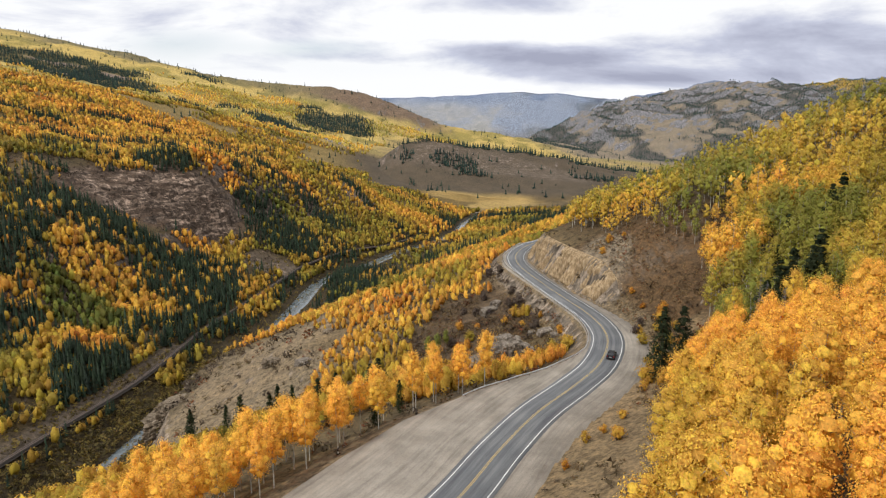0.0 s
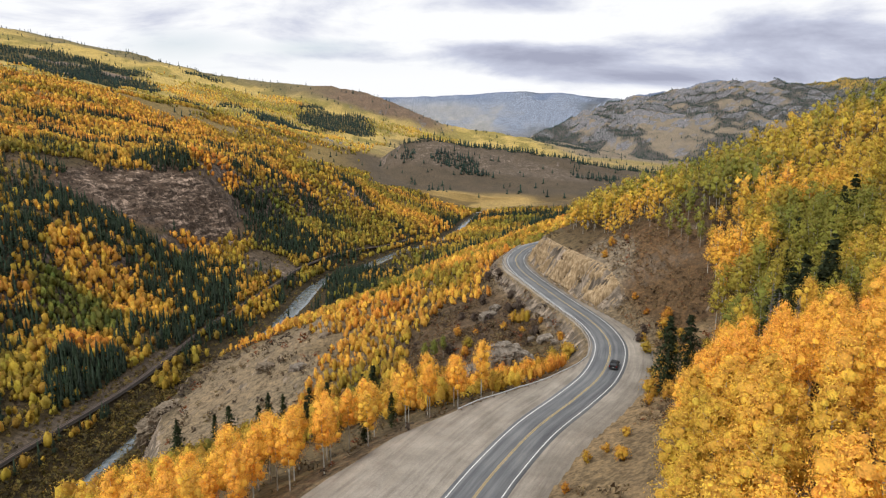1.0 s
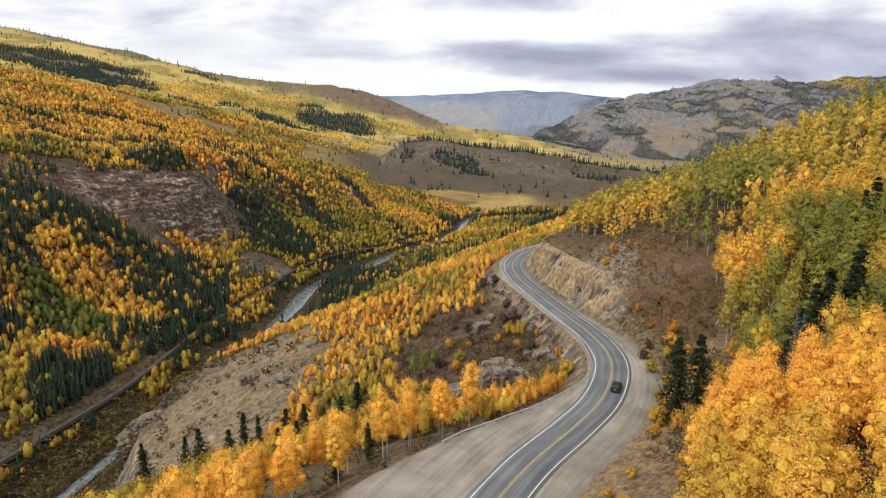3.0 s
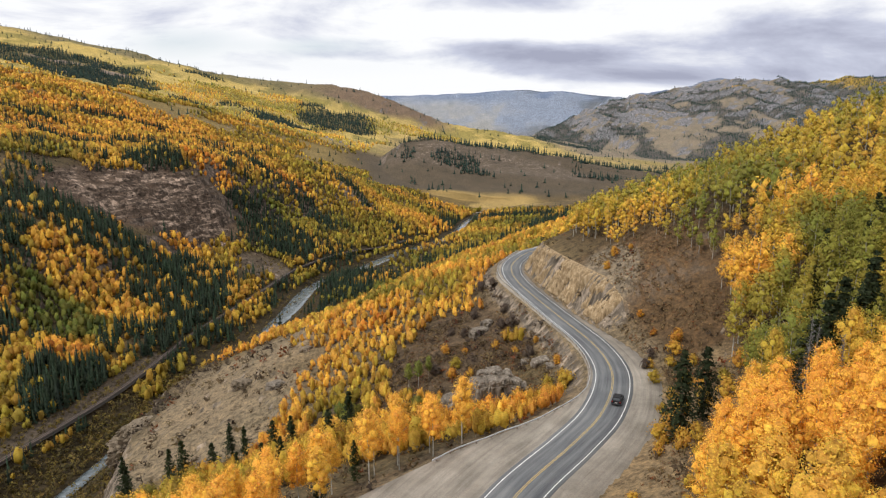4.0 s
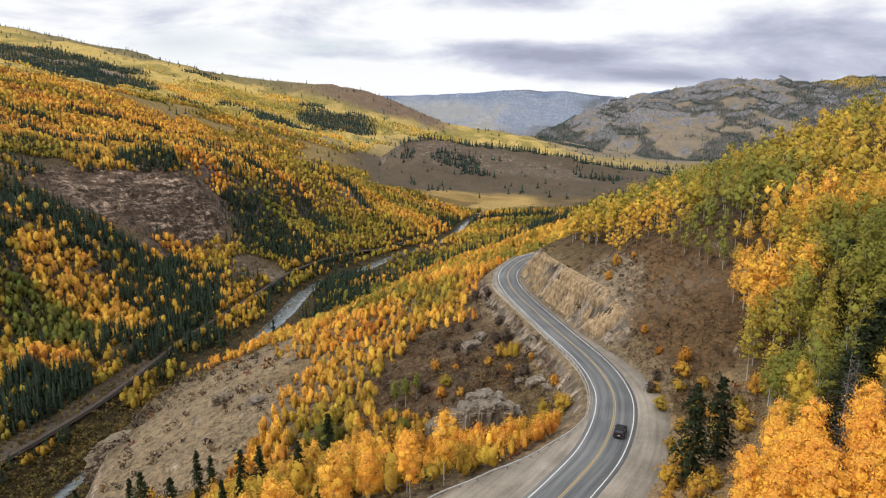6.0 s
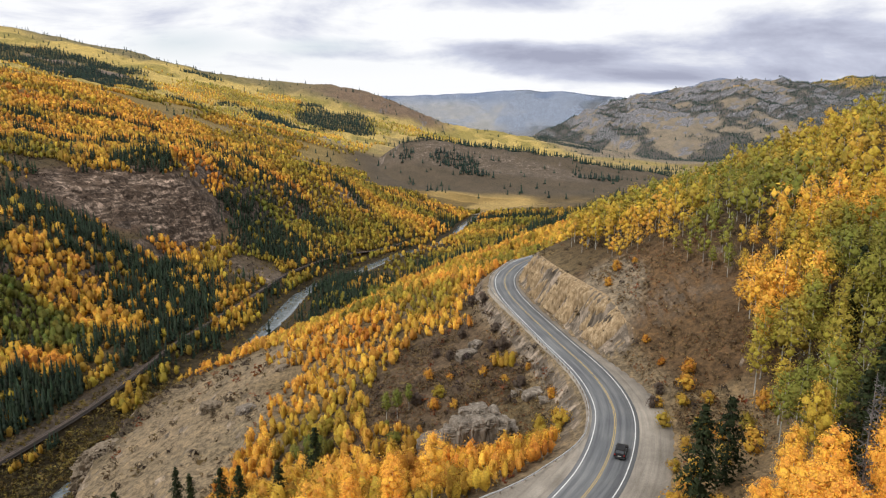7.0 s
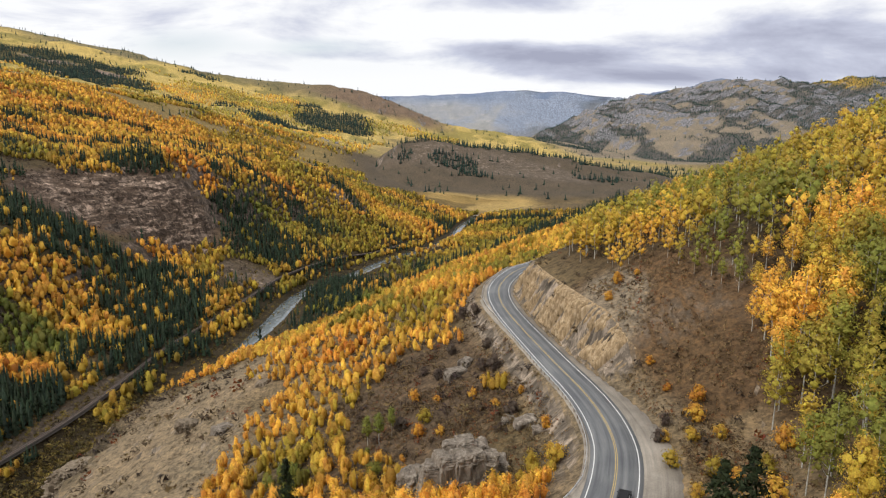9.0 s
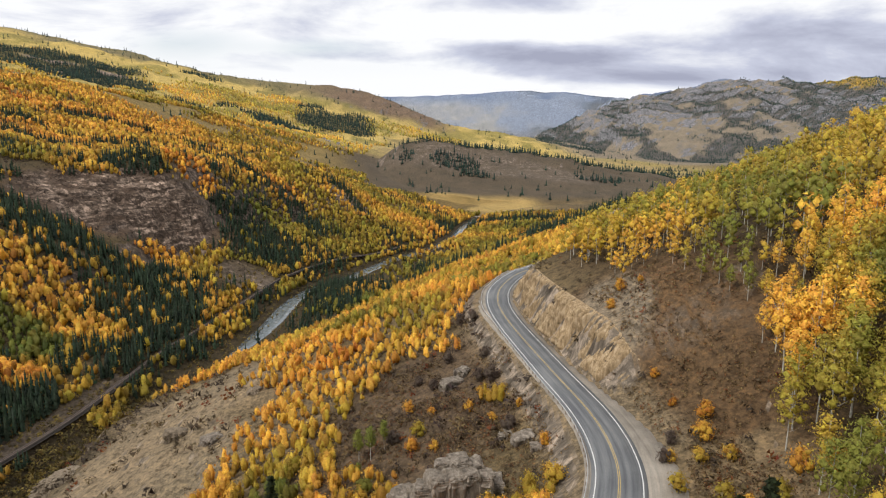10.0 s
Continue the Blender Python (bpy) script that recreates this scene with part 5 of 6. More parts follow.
# --- tufts on the open hillside and the banks by the road
x, y = fill([(62, 196, 24, 38), (10, 215, 26, 36), (24, 186, 14, 26), (48, 106, 12, 22), (57, 156, 14, 16)], 1.7)
d, yr = near_frame(x, y)
off = np.where(d > 0, d - gravel_right(yr) - 8.0 * smooth(185, 212, yr), -d - gravel_left(yr))
ok = (off > 0.8) & (rng.random(len(x)) < smooth(-0.5, 0.3, fbm(x, y, 9, 3, 83)))
pick = rng.permutation(ok.sum())[:9500]
x, y = x[ok][pick], y[ok][pick]
tone = rng.random((len(x), 1))
tuft_tint = np.array((0.075, 0.052, 0.034)) * (1 - tone) + np.array((0.24, 0.16, 0.075)) * tone
tuft_tint[rng.random(len(x)) < 0.12] = (0.19, 0.075, 0.03)
woods("dry_tufts", TUFT, x, y, rng.uniform(0.25, 1.0, len(x)), tuft_tint, M_DARKBARK, "small tawny and brown tufts on the open hillside", "grass", 24)

# --- scrub on the open ground
x, y = scatter(rng, 18000, -190, 260, 62, 420)
d, yr = near_frame(x, y)
off = np.where(d > 0, d - gravel_right(yr), -d - gravel_left(yr))
ok = (off > 1.2) & (off < 190) & (fbm(x, y, 26, 3, 86) > -0.25) & (x < 0.72 * y + 20)
x, y = x[ok], y[ok]
keep = thin_out(rng, x, y, 1.7)[:5600]
x, y = x[keep], y[keep]
tone = rng.random((len(x), 1))
scrub_tint = np.array((0.055, 0.042, 0.034)) * (1 - tone) + np.array((0.15, 0.105, 0.05)) * tone
red = rng.random(len(x)) < 0.10
scrub_tint[red] = (0.17, 0.055, 0.022)
slope = ellipse(x, y, -92, 270, 50, 90, 0) > 0.4
hold = ~slope | (rng.random(len(x)) < 0.30)
x, y, scrub_tint, slope = x[hold], y[hold], scrub_tint[hold], slope[hold]
woods("scrub", SHRUB, x, y, rng.uniform(0.45, 1.6, len(x)) ** 1.4 * np.where(slope, 1.7, 1.0), scrub_tint, M_DARKBARK, "low brown and grey scrub on dry ground", "shrubs", 9)
x, y = fan(rng, 26000, 250, 1050, 0.75, 0.1, 1.2)
rd, rk = beside(x, y, RIVER, RIVER_RIGHT)
ok = ((rd < 0) & (rng.random(len(x)) < 0.6)) | ((np.abs(rd) < 70) & (np.abs(rd) > 11))
x, y, rd = x[ok], y[ok], rd[ok]
keep = thin_out(rng, x, y, np.interp(y, [380, 600], [3.2, 4.8]))[:5600]
x, y, rd = x[keep], y[keep], rd[keep]
tone = rng.random((len(x), 1))
willow = (np.abs(rd) < 60)[:, None]
scrub_tint = np.where(willow, np.array((0.16, 0.115, 0.03)) * (0.5 + tone), np.array((0.07, 0.052, 0.04)) * (0.6 + tone))
woods("valley_scrub", SHRUB, x, y, rng.uniform(1.5, 3.2, len(x)), scrub_tint, M_DARKBARK, "tawny willows and brown scrub along the river", "shrubs", 10)
# dark scrub and dry stalks on the brown shoulder below the road
x, y = fill([(8, 214, 26, 36), (26, 190, 10, 26), (22, 262, 8, 26)], 0.42)
d, yr = near_frame(x, y)
ok = (-d - gravel_left(yr) > 1.0) & (rng.random(len(x)) < smooth(-0.35, 0.25, fbm(x, y, 8, 3, 79)))
x, y = x[ok], y[ok]
keep = thin_out(rng, x, y, 0.9)
x, y = x[keep], y[keep]
tone = rng.random((len(x), 1))
stalk = np.array((0.055, 0.038, 0.036)) * (1 - tone) + np.array((0.20, 0.135, 0.06)) * tone ** 1.5
woods("scrub", SHRUB, x, y, 0.45 + 1.5 * rng.uniform(0, 1, len(x)) ** 2, stalk, M_DARKBARK, "purple-brown scrub and dry stalks on the shoulder below the road", "shrubs", 26)
# willows by the river below the bluff
x, y = scatter(rng, 7000, -265, -145, 225, 470)
rd, rk = beside(x, y, RIVER, RIVER_RIGHT)
td, _ = beside(x, y, TRACK, TRACK_RIGHT)
ok = (np.abs(rd) > 5.0) & (rd < 30) & (np.abs(td) > 4.0) & (td > -5)
x, y = x[ok], y[ok]
keep = thin_out(rng, x, y, 1.9)
x, y = x[keep], y[keep]
tone = rng.random((len(x), 1))
woods("willows", SHRUB, x, y, rng.uniform(1.4, 3.6, len(x)), np.array((0.05, 0.042, 0.02)) * (1 - tone) + np.array((0.20, 0.145, 0.04)) * tone, M_DARKBARK, "tawny and olive willows crowding the river bank", "shrubs", 25)
# ---- single trees and shrubs ----
def part(name, me, parent, label=""):
    """One mesh as a part under a thing or a part."""
    ob = new(name, me)
    ob.parent = parent
    return tagged(ob, label) if label else ob


def turned(x, y, z, turn, size, squash=1.0):
    return Matrix.LocRotScale((x, y, z), Euler((0, 0, turn)), (size, size, size * squash))


def tree_models(shapes, name, label, category, leaf_mat, bark, group):
    models = []
    for wood, leaves in shapes:
        top = tagged(new(name), label, category, group)
        part("trunk", mesh_from("trunk", *wood, bark, True), top)
        crown = mesh_from("crown", *leaves[:2], leaf_mat)
        crown.normals_split_custom_set_from_vertices(leaves[2])
        part("crown", crown, top)
        models.append(top)
    return models


def hue_words(u):
    return ("green" if u < 0.22 else "lime-green" if u < 0.4 else "yellow" if u < 0.62 else "golden-yellow" if u < 0.8 else "orange-gold")


def plant(models, places, tint, words):
    """Stand a copy of one of the models at each place; the models themselves take the first places."""
    prng = np.random.default_rng(12)
    for i, (x, y, s, u) in enumerate(places):
        z = float(land(x, y)[0])
        src = models[i % len(models)]
        m = turned(float(x), float(y), z, prng.uniform(0, 6.28), 1.0)
        if i < len(models):
            ob = src
            ob.matrix_basis = m
        else:
            ob = copy_thing(src, m)
        ob.scale = (s * prng.uniform(0.95, 1.1), s * prng.uniform(0.95, 1.1), s * prng.uniform(0.98, 1.16))
        for c in ob.children:
            if c.name.startswith("crown"):
                c.color = (*tint(u), 1)
        tagged(ob, words(u))


plant(tree_models(ASPEN_NEAR, "aspen_tree", "golden aspen", "tree", M_LEAF, M_BARK, "aspens beside the road"), THINGS["aspen"],
      lambda u: leaf_tint(np.array([u]))[0], lambda u: "slender white-barked aspen tree with " + hue_words(u) + " autumn leaves")

PINE_PLACES = [(45.6, 124.8, 1.12, 0.3), (52, 131, 1.0, 0.2), (68, 124, 1.15, 0.3), (73, 129, 1.25, 0.2), (79, 132, 1.2, 0.3), (64, 121, 0.95, 0.4), (84, 138, 1.2, 0.2), (-13, 112, 0.50, 0.3), (-9, 122, 0.45, 0.6),
               (-55, 160, 0.75, 0.5), (-48, 172, 0.70, 0.2), (-20, 184, 0.95, 0.2), (-28, 155, 0.75, 0.4), (-34, 161, 0.7, 0.3), (-18, 146, 0.75, 0.2),
               (100, 165, 1.05, 0.4), (106, 172, 1.15, 0.3), (94, 170, 1.0, 0.3), (112, 177, 1.15, 0.2), (-30, 140, 0.6, 0.3), (-24, 132, 0.6, 0.4), (-44, 150, 0.65, 0.3),
               (-42, 165, 0.6, 0.5), (-62, 168, 0.65, 0.5), (-68, 158, 0.7, 0.3), (110, 168, 0.9, 0.5), (98, 160, 0.7, 0.5), (-38, 148, 0.45, 0.4),
               (88, 163, 0.8, 0.4), (-75, 172, 0.5, 0.4)]
plant(tree_models(PINE_NEAR, "conifer_tree", "dark conifer", "tree", M_LEAF, M_DARKBARK, "conifers near the road"), PINE_PLACES,
      lambda u: (0.026 + 0.02 * u, 0.036 + 0.025 * u, 0.018), lambda u: "small dark green conifer standing among aspens")


def shrub_shape(prng, leaves):
    wood = [tube([[0, 0, -0.2], [math.cos(a) * 0.3, math.sin(a) * 0.3, 0.5], [math.cos(a) * 0.55, math.sin(a) * 0.55, 1.0]], [0.035, 0.025, 0.01], 4)
            for a in prng.uniform(0, 6.28, 6)]
    wv, wf = join(wood)
    spots, (cv, cf, cn) = crown_points(prng, leaves, 1.5, 1.7, 0.1, 10, 1)
    lv, lf, sn = leaf_tris(prng, *spots, 0.09)
    return (wv, wf), (np.vstack([cv, lv]), np.vstack([cf, lf + len(cv)]), np.vstack([cn, sn]))


_srng = np.random.default_rng(31)
# x, y, height in crowns, hue
SHRUB_PLACES = [(59.5, 193, 1.3, 0.95), (64, 177, 2.3, 0.92), (61, 171, 2.2, 0.80), (60, 183, 1.2, 1.12), (56, 217, 1.6, 0.86), (60, 225, 1.8, 0.88),
                (65, 224, 1.0, 0.9), (35, 181, 1.5, 0.92), (21, 207, 1.6, 0.86), (26, 198, 1.4, 0.80), (6, 218, 2.0, 0.92), (34, 166, 2.6, 0.62),
                (30, 160, 1.7, 0.75), (27.5, 100, 1.0, 0.78), (32, 105, 1.1, 0.74), (28, 94, 1.5, 0.78), (19, 90, 0.9, 1.05), (24, 99, 1.2, 0.66),
                (12, 212, 1.3, 1.0), (58, 164, 1.8, 0.6), (54, 166, 1.3, 0.7), (63, 164, 1.7, 0.64), (8, 199, 1.9, 1.0), (29, 210, 1.5, 0.62), (27, 219, 2.6, 2.0), (24, 221, 2.2, 2.0), (20, 268, 2.6, 2.0), (24, 262, 2.4, 2.0),
                (29, 192, 2.2, 2.0), (12, 226, 2.0, 2.0), (3, 206, 2.2, 2.0), (26, 234, 2.0, 2.0), (16, 240, 2.1, 2.0), (8, 232, 1.8, 2.0), (53, 166, 1.6, 2.0), (56, 172, 1.5, 2.0), (57, 152, 2.0, 0.45), (64, 150, 2.2, 0.40), (52, 157, 1.8, 0.5), (43, 126, 2.4, 0.70), (46, 129, 2.2, 0.74), (44, 119, 2.2, 0.72), (47, 133, 1.8, 0.66), (41, 121, 1.3, 0.78), (70, 156, 2.3, 0.84), (73, 152, 2.6, 0.80), (9, 205, 2.4, 0.45), (-2, 190, 2.6, 0.22), (13, 196, 1.4, 0.8), (32, 200, 1.2, 0.85), (5, 184, 1.8, 0.86), (44, 112, 1.6, 0.62), (42, 108, 1.3, 0.55), (47, 121, 1.9, 0.66), (50, 136, 2.2, 0.70), (55, 138, 2.0, 0.6), (60, 140, 2.4, 0.72), (48, 140, 1.5, 0.55), (39, 103, 1.2, 0.6), (36, 96, 1.4, 0.66), (52, 146, 1.6, 0.62), (58, 147, 2.0, 0.8)]
plant(tree_models([shrub_shape(_srng, 420) for _ in range(4)], "shrub", "small shrub", "shrub", M_LEAF, M_DARKBARK, "autumn shrubs"), SHRUB_PLACES,
      lambda u: 0.62 * leaf_tint(np.array([u]))[0] if u < 1.5 else (0.088, 0.064, 0.05),
      lambda u: "small rounded " + ("dark brown leafless" if u > 1.5 else "rust-red" if u > 1 else hue_words(u)) + " shrub on dry ground")
# ---- rock, rails and the car ----
def rock_mesh(seed, size, mat, blocky=0.6, level=5, crack=0.22):
    """A fractured block: a squared-off ball broken by upright cracks and ledges."""
    bm = bmesh.new()
    bmesh.ops.create_icosphere(bm, subdivisions=level, radius=1.0)
    off = Vector((seed * 7.3, seed * 3.1, seed * 1.7))
    for v in bm.verts:
        p = Vector([math.copysign(abs(c) ** blocky, c) for c in v.co])
        q = Vector((p.x * size[0], p.y * size[1], p.z * size[2]))
        warp = 0.8 * noise.noise(q * 0.5 + off)
        cell = noise.voronoi(Vector((q.x * 0.62 + warp, q.y * 0.62 - warp, q.z * 0.16)) + off)[0]
        ledge = noise.voronoi(Vector((q.x * 0.22, q.y * 0.22, q.z * 0.75 + warp)) + off)[0]
        wob = noise.fractal(q * 0.18 + off, 0.8, 2.1, 5)
        k = 1 - crack * math.exp(-9 * (cell[1] - cell[0])) - 0.6 * crack * math.exp(-10 * (ledge[1] - ledge[0])) + 0.18 * (noise.cell(Vector((q.x * 0.62 + warp, q.y * 0.62 - warp, q.z * 0.3)) + off)) * 0.5 + 0.16 * wob
        v.co = Vector((q.x * k, q.y * k, q.z * (0.92 + 0.08 * k) + 0.25 * wob))
    me = bpy.data.meshes.new("rock")
    bm.to_mesh(me)
    bm.free()
    me.materials.append(mat)
    return me


ROCKS_AT = [  # x, y, sink, half sizes, turn, material, words
    (8.5, 174, 0.1, (3.2, 3.0, 4.2), 50, M_ROCK, "dark grey fractured rock beside an outcrop"),
    (31.5, 186, 0.4, (2.6, 1.8, 1.4), 10, M_ROCK, "weathered grey rock ledge below the road"),
    (28, 190, 0.4, (1.8, 1.4, 1.1), 70, M_ROCK, "rounded grey boulder on dry ground"),
    (33.5, 181, 0.4, (1.5, 1.2, 1.0), 0, M_ROCK, "rounded grey boulder on dry ground"),
    (17, 224, 0.5, (3.6, 2.4, 2.3), 35, M_ROCK, "slanting grey rock slab in the scrub"),
    (20, 229, 0.5, (2.6, 1.8, 1.8), 60, M_ROCK, "slanting grey rock slab in the scrub"),
    (-138, 296, 0.95, (12, 9, 7), 25, M_BLUFF, "pale weathered rock bluff above the river"),
    (-126, 278, 1.0, (9, 6, 6), 60, M_BLUFF, "pale weathered rock bluff above the river"),
    (-75, 262, 0.6, (4.5, 3, 3), 15, M_BLUFF, "pale rock knob on the dirt slope"),
    (-58, 250, 0.6, (4, 3, 2.6), 40, M_ROCK, "grey rock knob on the dirt slope"),
    (-52, 276, 0.6, (3.5, 2.4, 2.2), 80, M_BLUFF, "pale rock knob on the dirt slope"),
]
for i, (x, y, sink, size, turn, mat, words) in enumerate(ROCKS_AT):
    ob = new("rock_outcrop" if size[0] > 3 else "boulder", rock_mesh(i + 1, size, mat, 0.42 if mat is M_ROCK else 0.6, 6 if size[0] > 4 else 5, 0.30 if mat is M_ROCK else 0.22))
    ob.matrix_basis = pose(x, y, float(land(x, y)[0]) + size[2] * (1 - 2 * sink) * 0.6, 0, 0, turn)
    tagged(ob, words, "rock")


def make_outcrop():
    """The large outcrop: upright blocks split by deep cracks, on a broad foot."""
    top = tagged(new("rock_outcrop"), "large grey outcrop of upright cracked blocks on the slope", "rock")
    base = float(land(18, 170)[0])
    top.matrix_basis = pose(18, 170, base, 0, 0, 14)
    orng = random.Random(9)
    part("foot", rock_mesh(31, (8.2, 5.0, 4.2), M_ROCK, 0.45, 5, 0.25), top).matrix_basis = pose(0, 0.8, 0.8)
    k = 0
    for x, y, tall in ((-6.2, -0.4, 7.0), (-3.9, -1.4, 8.8), (-1.2, -1.8, 9.4), (1.6, -1.9, 9.2), (4.3, -1.4, 8.4), (6.6, -0.2, 6.2), (-2.6, 1.6, 9.9), (0.6, 1.3, 10.3), (3.6, 1.5, 9.2)):
        k += 1
        half = (orng.uniform(1.7, 2.2), orng.uniform(1.9, 2.7), tall * 0.5)
        me = rock_mesh(40 + k, half, M_ROCK, 0.26, 5, 0.17)
        part("block", me, top).matrix_basis = pose(x, y, tall * 0.5 - 0.6, orng.uniform(-4, 4), orng.uniform(-4, 4), orng.uniform(-14, 14))
    return top


make_outcrop()


def road_point(yr, off):
    """A place beside the road: the road's y, metres to the right; with the road's height and heading."""
    k = int(np.argmin(np.abs(ROAD[:, 1] - yr)))
    p = ROAD[k] + ROAD_RIGHT[k] * off
    return float(p[0]), float(p[1]), float(ROAD_Z[k]), math.degrees(math.atan2(ROAD_RIGHT[k][1], ROAD_RIGHT[k][0]))


def make_cut():
    """The blasted rock face above the road, in upright ribs."""
    k = np.where((ROAD[:, 1] > 184) & (ROAD[:, 1] < 309))[0]
    line = curve_through(ROAD[k][::6], 0.33)
    tan = np.gradient(line, axis=0)
    tan /= np.linalg.norm(tan, axis=1)[:, None]
    right = np.stack([tan[:, 1], -tan[:, 0]], 1)
    run = np.concatenate([[0], np.cumsum(np.linalg.norm(np.diff(line, axis=0), axis=1))])
    yr, zr = line[:, 1], 150 - 0.04 * line[:, 1]
    n, m = len(line), 40
    v = np.linspace(0, 1, m)
    sR = gravel_right(yr)
    top = line + right * (sR + 7.2)[:, None]
    ztop = land(top[:, 0], top[:, 1]) + 0.15
    U, V = np.repeat(run[:, None], m, 1), np.repeat(v[None], n, 0)
    tall = (ztop - zr)[:, None]
    # ribs: upright columns of uneven width, leaning a little, broken by ledges
    lean = U + 0.35 * V * tall
    rib = ridged(lean, V * tall * 0.10, 2.6, 3, 71)
    rib2 = fbm(lean, V * tall * 0.22, 1.1, 3, 72)
    ledge = ridged(U * 0.12, V * tall, 3.0, 3, 73)
    bulge = fbm(U, V * tall, 11, 3, 74)
    ends = (smooth(184, 200, yr) * (1 - smooth(294, 308, yr)))[:, None]
    out = (3.4 * (rib - 0.6) + 0.6 * rib2 + 1.2 * (ledge - 0.55) + 1.1 * bulge) * smooth(0, 0.12, V) * (1 - smooth(0.9, 1.0, V))
    off = sR[:, None] + 0.9 + 6.2 * V ** 1.35 - out * 0.9 * ends + 3.0 * (1 - ends)
    z = zr[:, None] - 0.2 + (tall + 0.2) * V + 0.25 * out
    P = np.stack([line[:, None, 0] + right[:, None, 0] * off, line[:, None, 1] + right[:, None, 1] * off, z], -1)
    i = np.arange(n * m).reshape(n, m)
    faces = np.stack([i[:-1, :-1], i[1:, :-1], i[1:, 1:], i[:-1, 1:]], -1).reshape(-1, 4)
    ob = new("rock_cut", mesh_from("rock_cut", P.reshape(-1, 3), faces, M_CUT))
    return tagged(ob, "tan blasted rock face with upright ribs beside the road", "rock face", kind="structure")


make_cut()


def box(bm, x0, x1, y0, y1, z0, z1, bevel=0.0):
    vs = [bm.verts.new((x, y, z)) for x in (x0, x1) for y in (y0, y1) for z in (z0, z1)]
    fs = [bm.faces.new([vs[i] for i in q]) for q in ((0, 1, 3, 2), (4, 6, 7, 5), (0, 4, 5, 1), (2, 3, 7, 6), (0, 2, 6, 4), (1, 5, 7, 3))]
    if bevel:
        es = list({e for f in fs for e in f.edges})
        bmesh.ops.bevel(bm, geom=es, offset=bevel, segments=2, affect="EDGES")


def bm_part(name, bm, mat, parent, label=""):
    me = bpy.data.meshes.new(name)
    bmesh.ops.recalc_face_normals(bm, faces=bm.faces)
    bm.to_mesh(me)
    bm.free()
    me.materials.append(mat)
    return part(name, me, parent, label)


def make_guardrail():
    top = tagged(new("guardrail"), "galvanised steel guardrail on posts along the road edge", "guardrail")
    ys = np.concatenate([np.arange(112, 150, 1.0), np.arange(150, 336, 1.5)])
    pts = []
    for y in ys:
        off = -(gravel_left(y) - 0.5) if y < 150 else -5.0 - 0.9 * float(smooth(250, 268, y)) * float(1 - smooth(290, 310, y))
        pts.append(road_point(y, off)[:3])
    line = curve_through(np.array(pts)[::3], 1.0)
    tan = np.gradient(line[:, :2], axis=0)
    tan /= np.linalg.norm(tan, axis=1)[:, None]
    right = np.stack([tan[:, 1], -tan[:, 0]], 1)
    prof = [(0.0, 0.42), (0.07, 0.47), (0.07, 0.52), (0.0, 0.565), (0.07, 0.61), (0.07, 0.66), (0.0, 0.72), (-0.02, 0.72), (-0.02, 0.42)]
    m = len(prof)
    P = np.concatenate([np.stack([line[:, 0] + right[:, 0] * a, line[:, 1] + right[:, 1] * a, line[:, 2] + b + 0.05], 1)[:, None] for a, b in prof], 1)
    n = len(line)
    i = np.arange(n * m).reshape(n, m)
    nxt = np.roll(i, -1, 1)
    faces = np.stack([i[:-1], nxt[:-1], nxt[1:], i[1:]], -1).reshape(-1, 4)
    part("rail", mesh_from("rail", P.reshape(-1, 3), faces, M_STEEL), top, "weathered steel W-beam rail")
    bm = bmesh.new()
    box(bm, -0.09, 0.09, -0.08, 0.08, -0.7, 0.74, 0.012)
    post = bpy.data.meshes.new("post")
    bm.to_mesh(post)
    bm.free()
    post.materials.append(M_POST)
    run = np.concatenate([[0], np.cumsum(np.linalg.norm(np.diff(line[:, :2], axis=0), axis=1))])
    for s in np.arange(1.0, run[-1], 3.0):
        k = int(np.searchsorted(run, s))
        ob = part("post", post, top)
        ob.matrix_basis = pose(line[k, 0] - right[k, 0] * 0.13, line[k, 1] - right[k, 1] * 0.13, line[k, 2] + 0.04, 0, 0, math.degrees(math.atan2(tan[k, 1], tan[k, 0])))
    return top


make_guardrail()


def solid(name, color, rough, metallic=0.0, spec=0.5):
    m, ns, ln, out = material(name)
    pos = place_of(ns)
    n = noise_tex(ns, ln, 1.5, 4, 0.6, pos)
    col = mix_rgb(ns, ln, n, color, tuple(min(1.0, 0.8 * c + 0.01) for c in color))
    finish(ns, ln, out, col, rough, metallic=metallic, spec=spec)
    return m


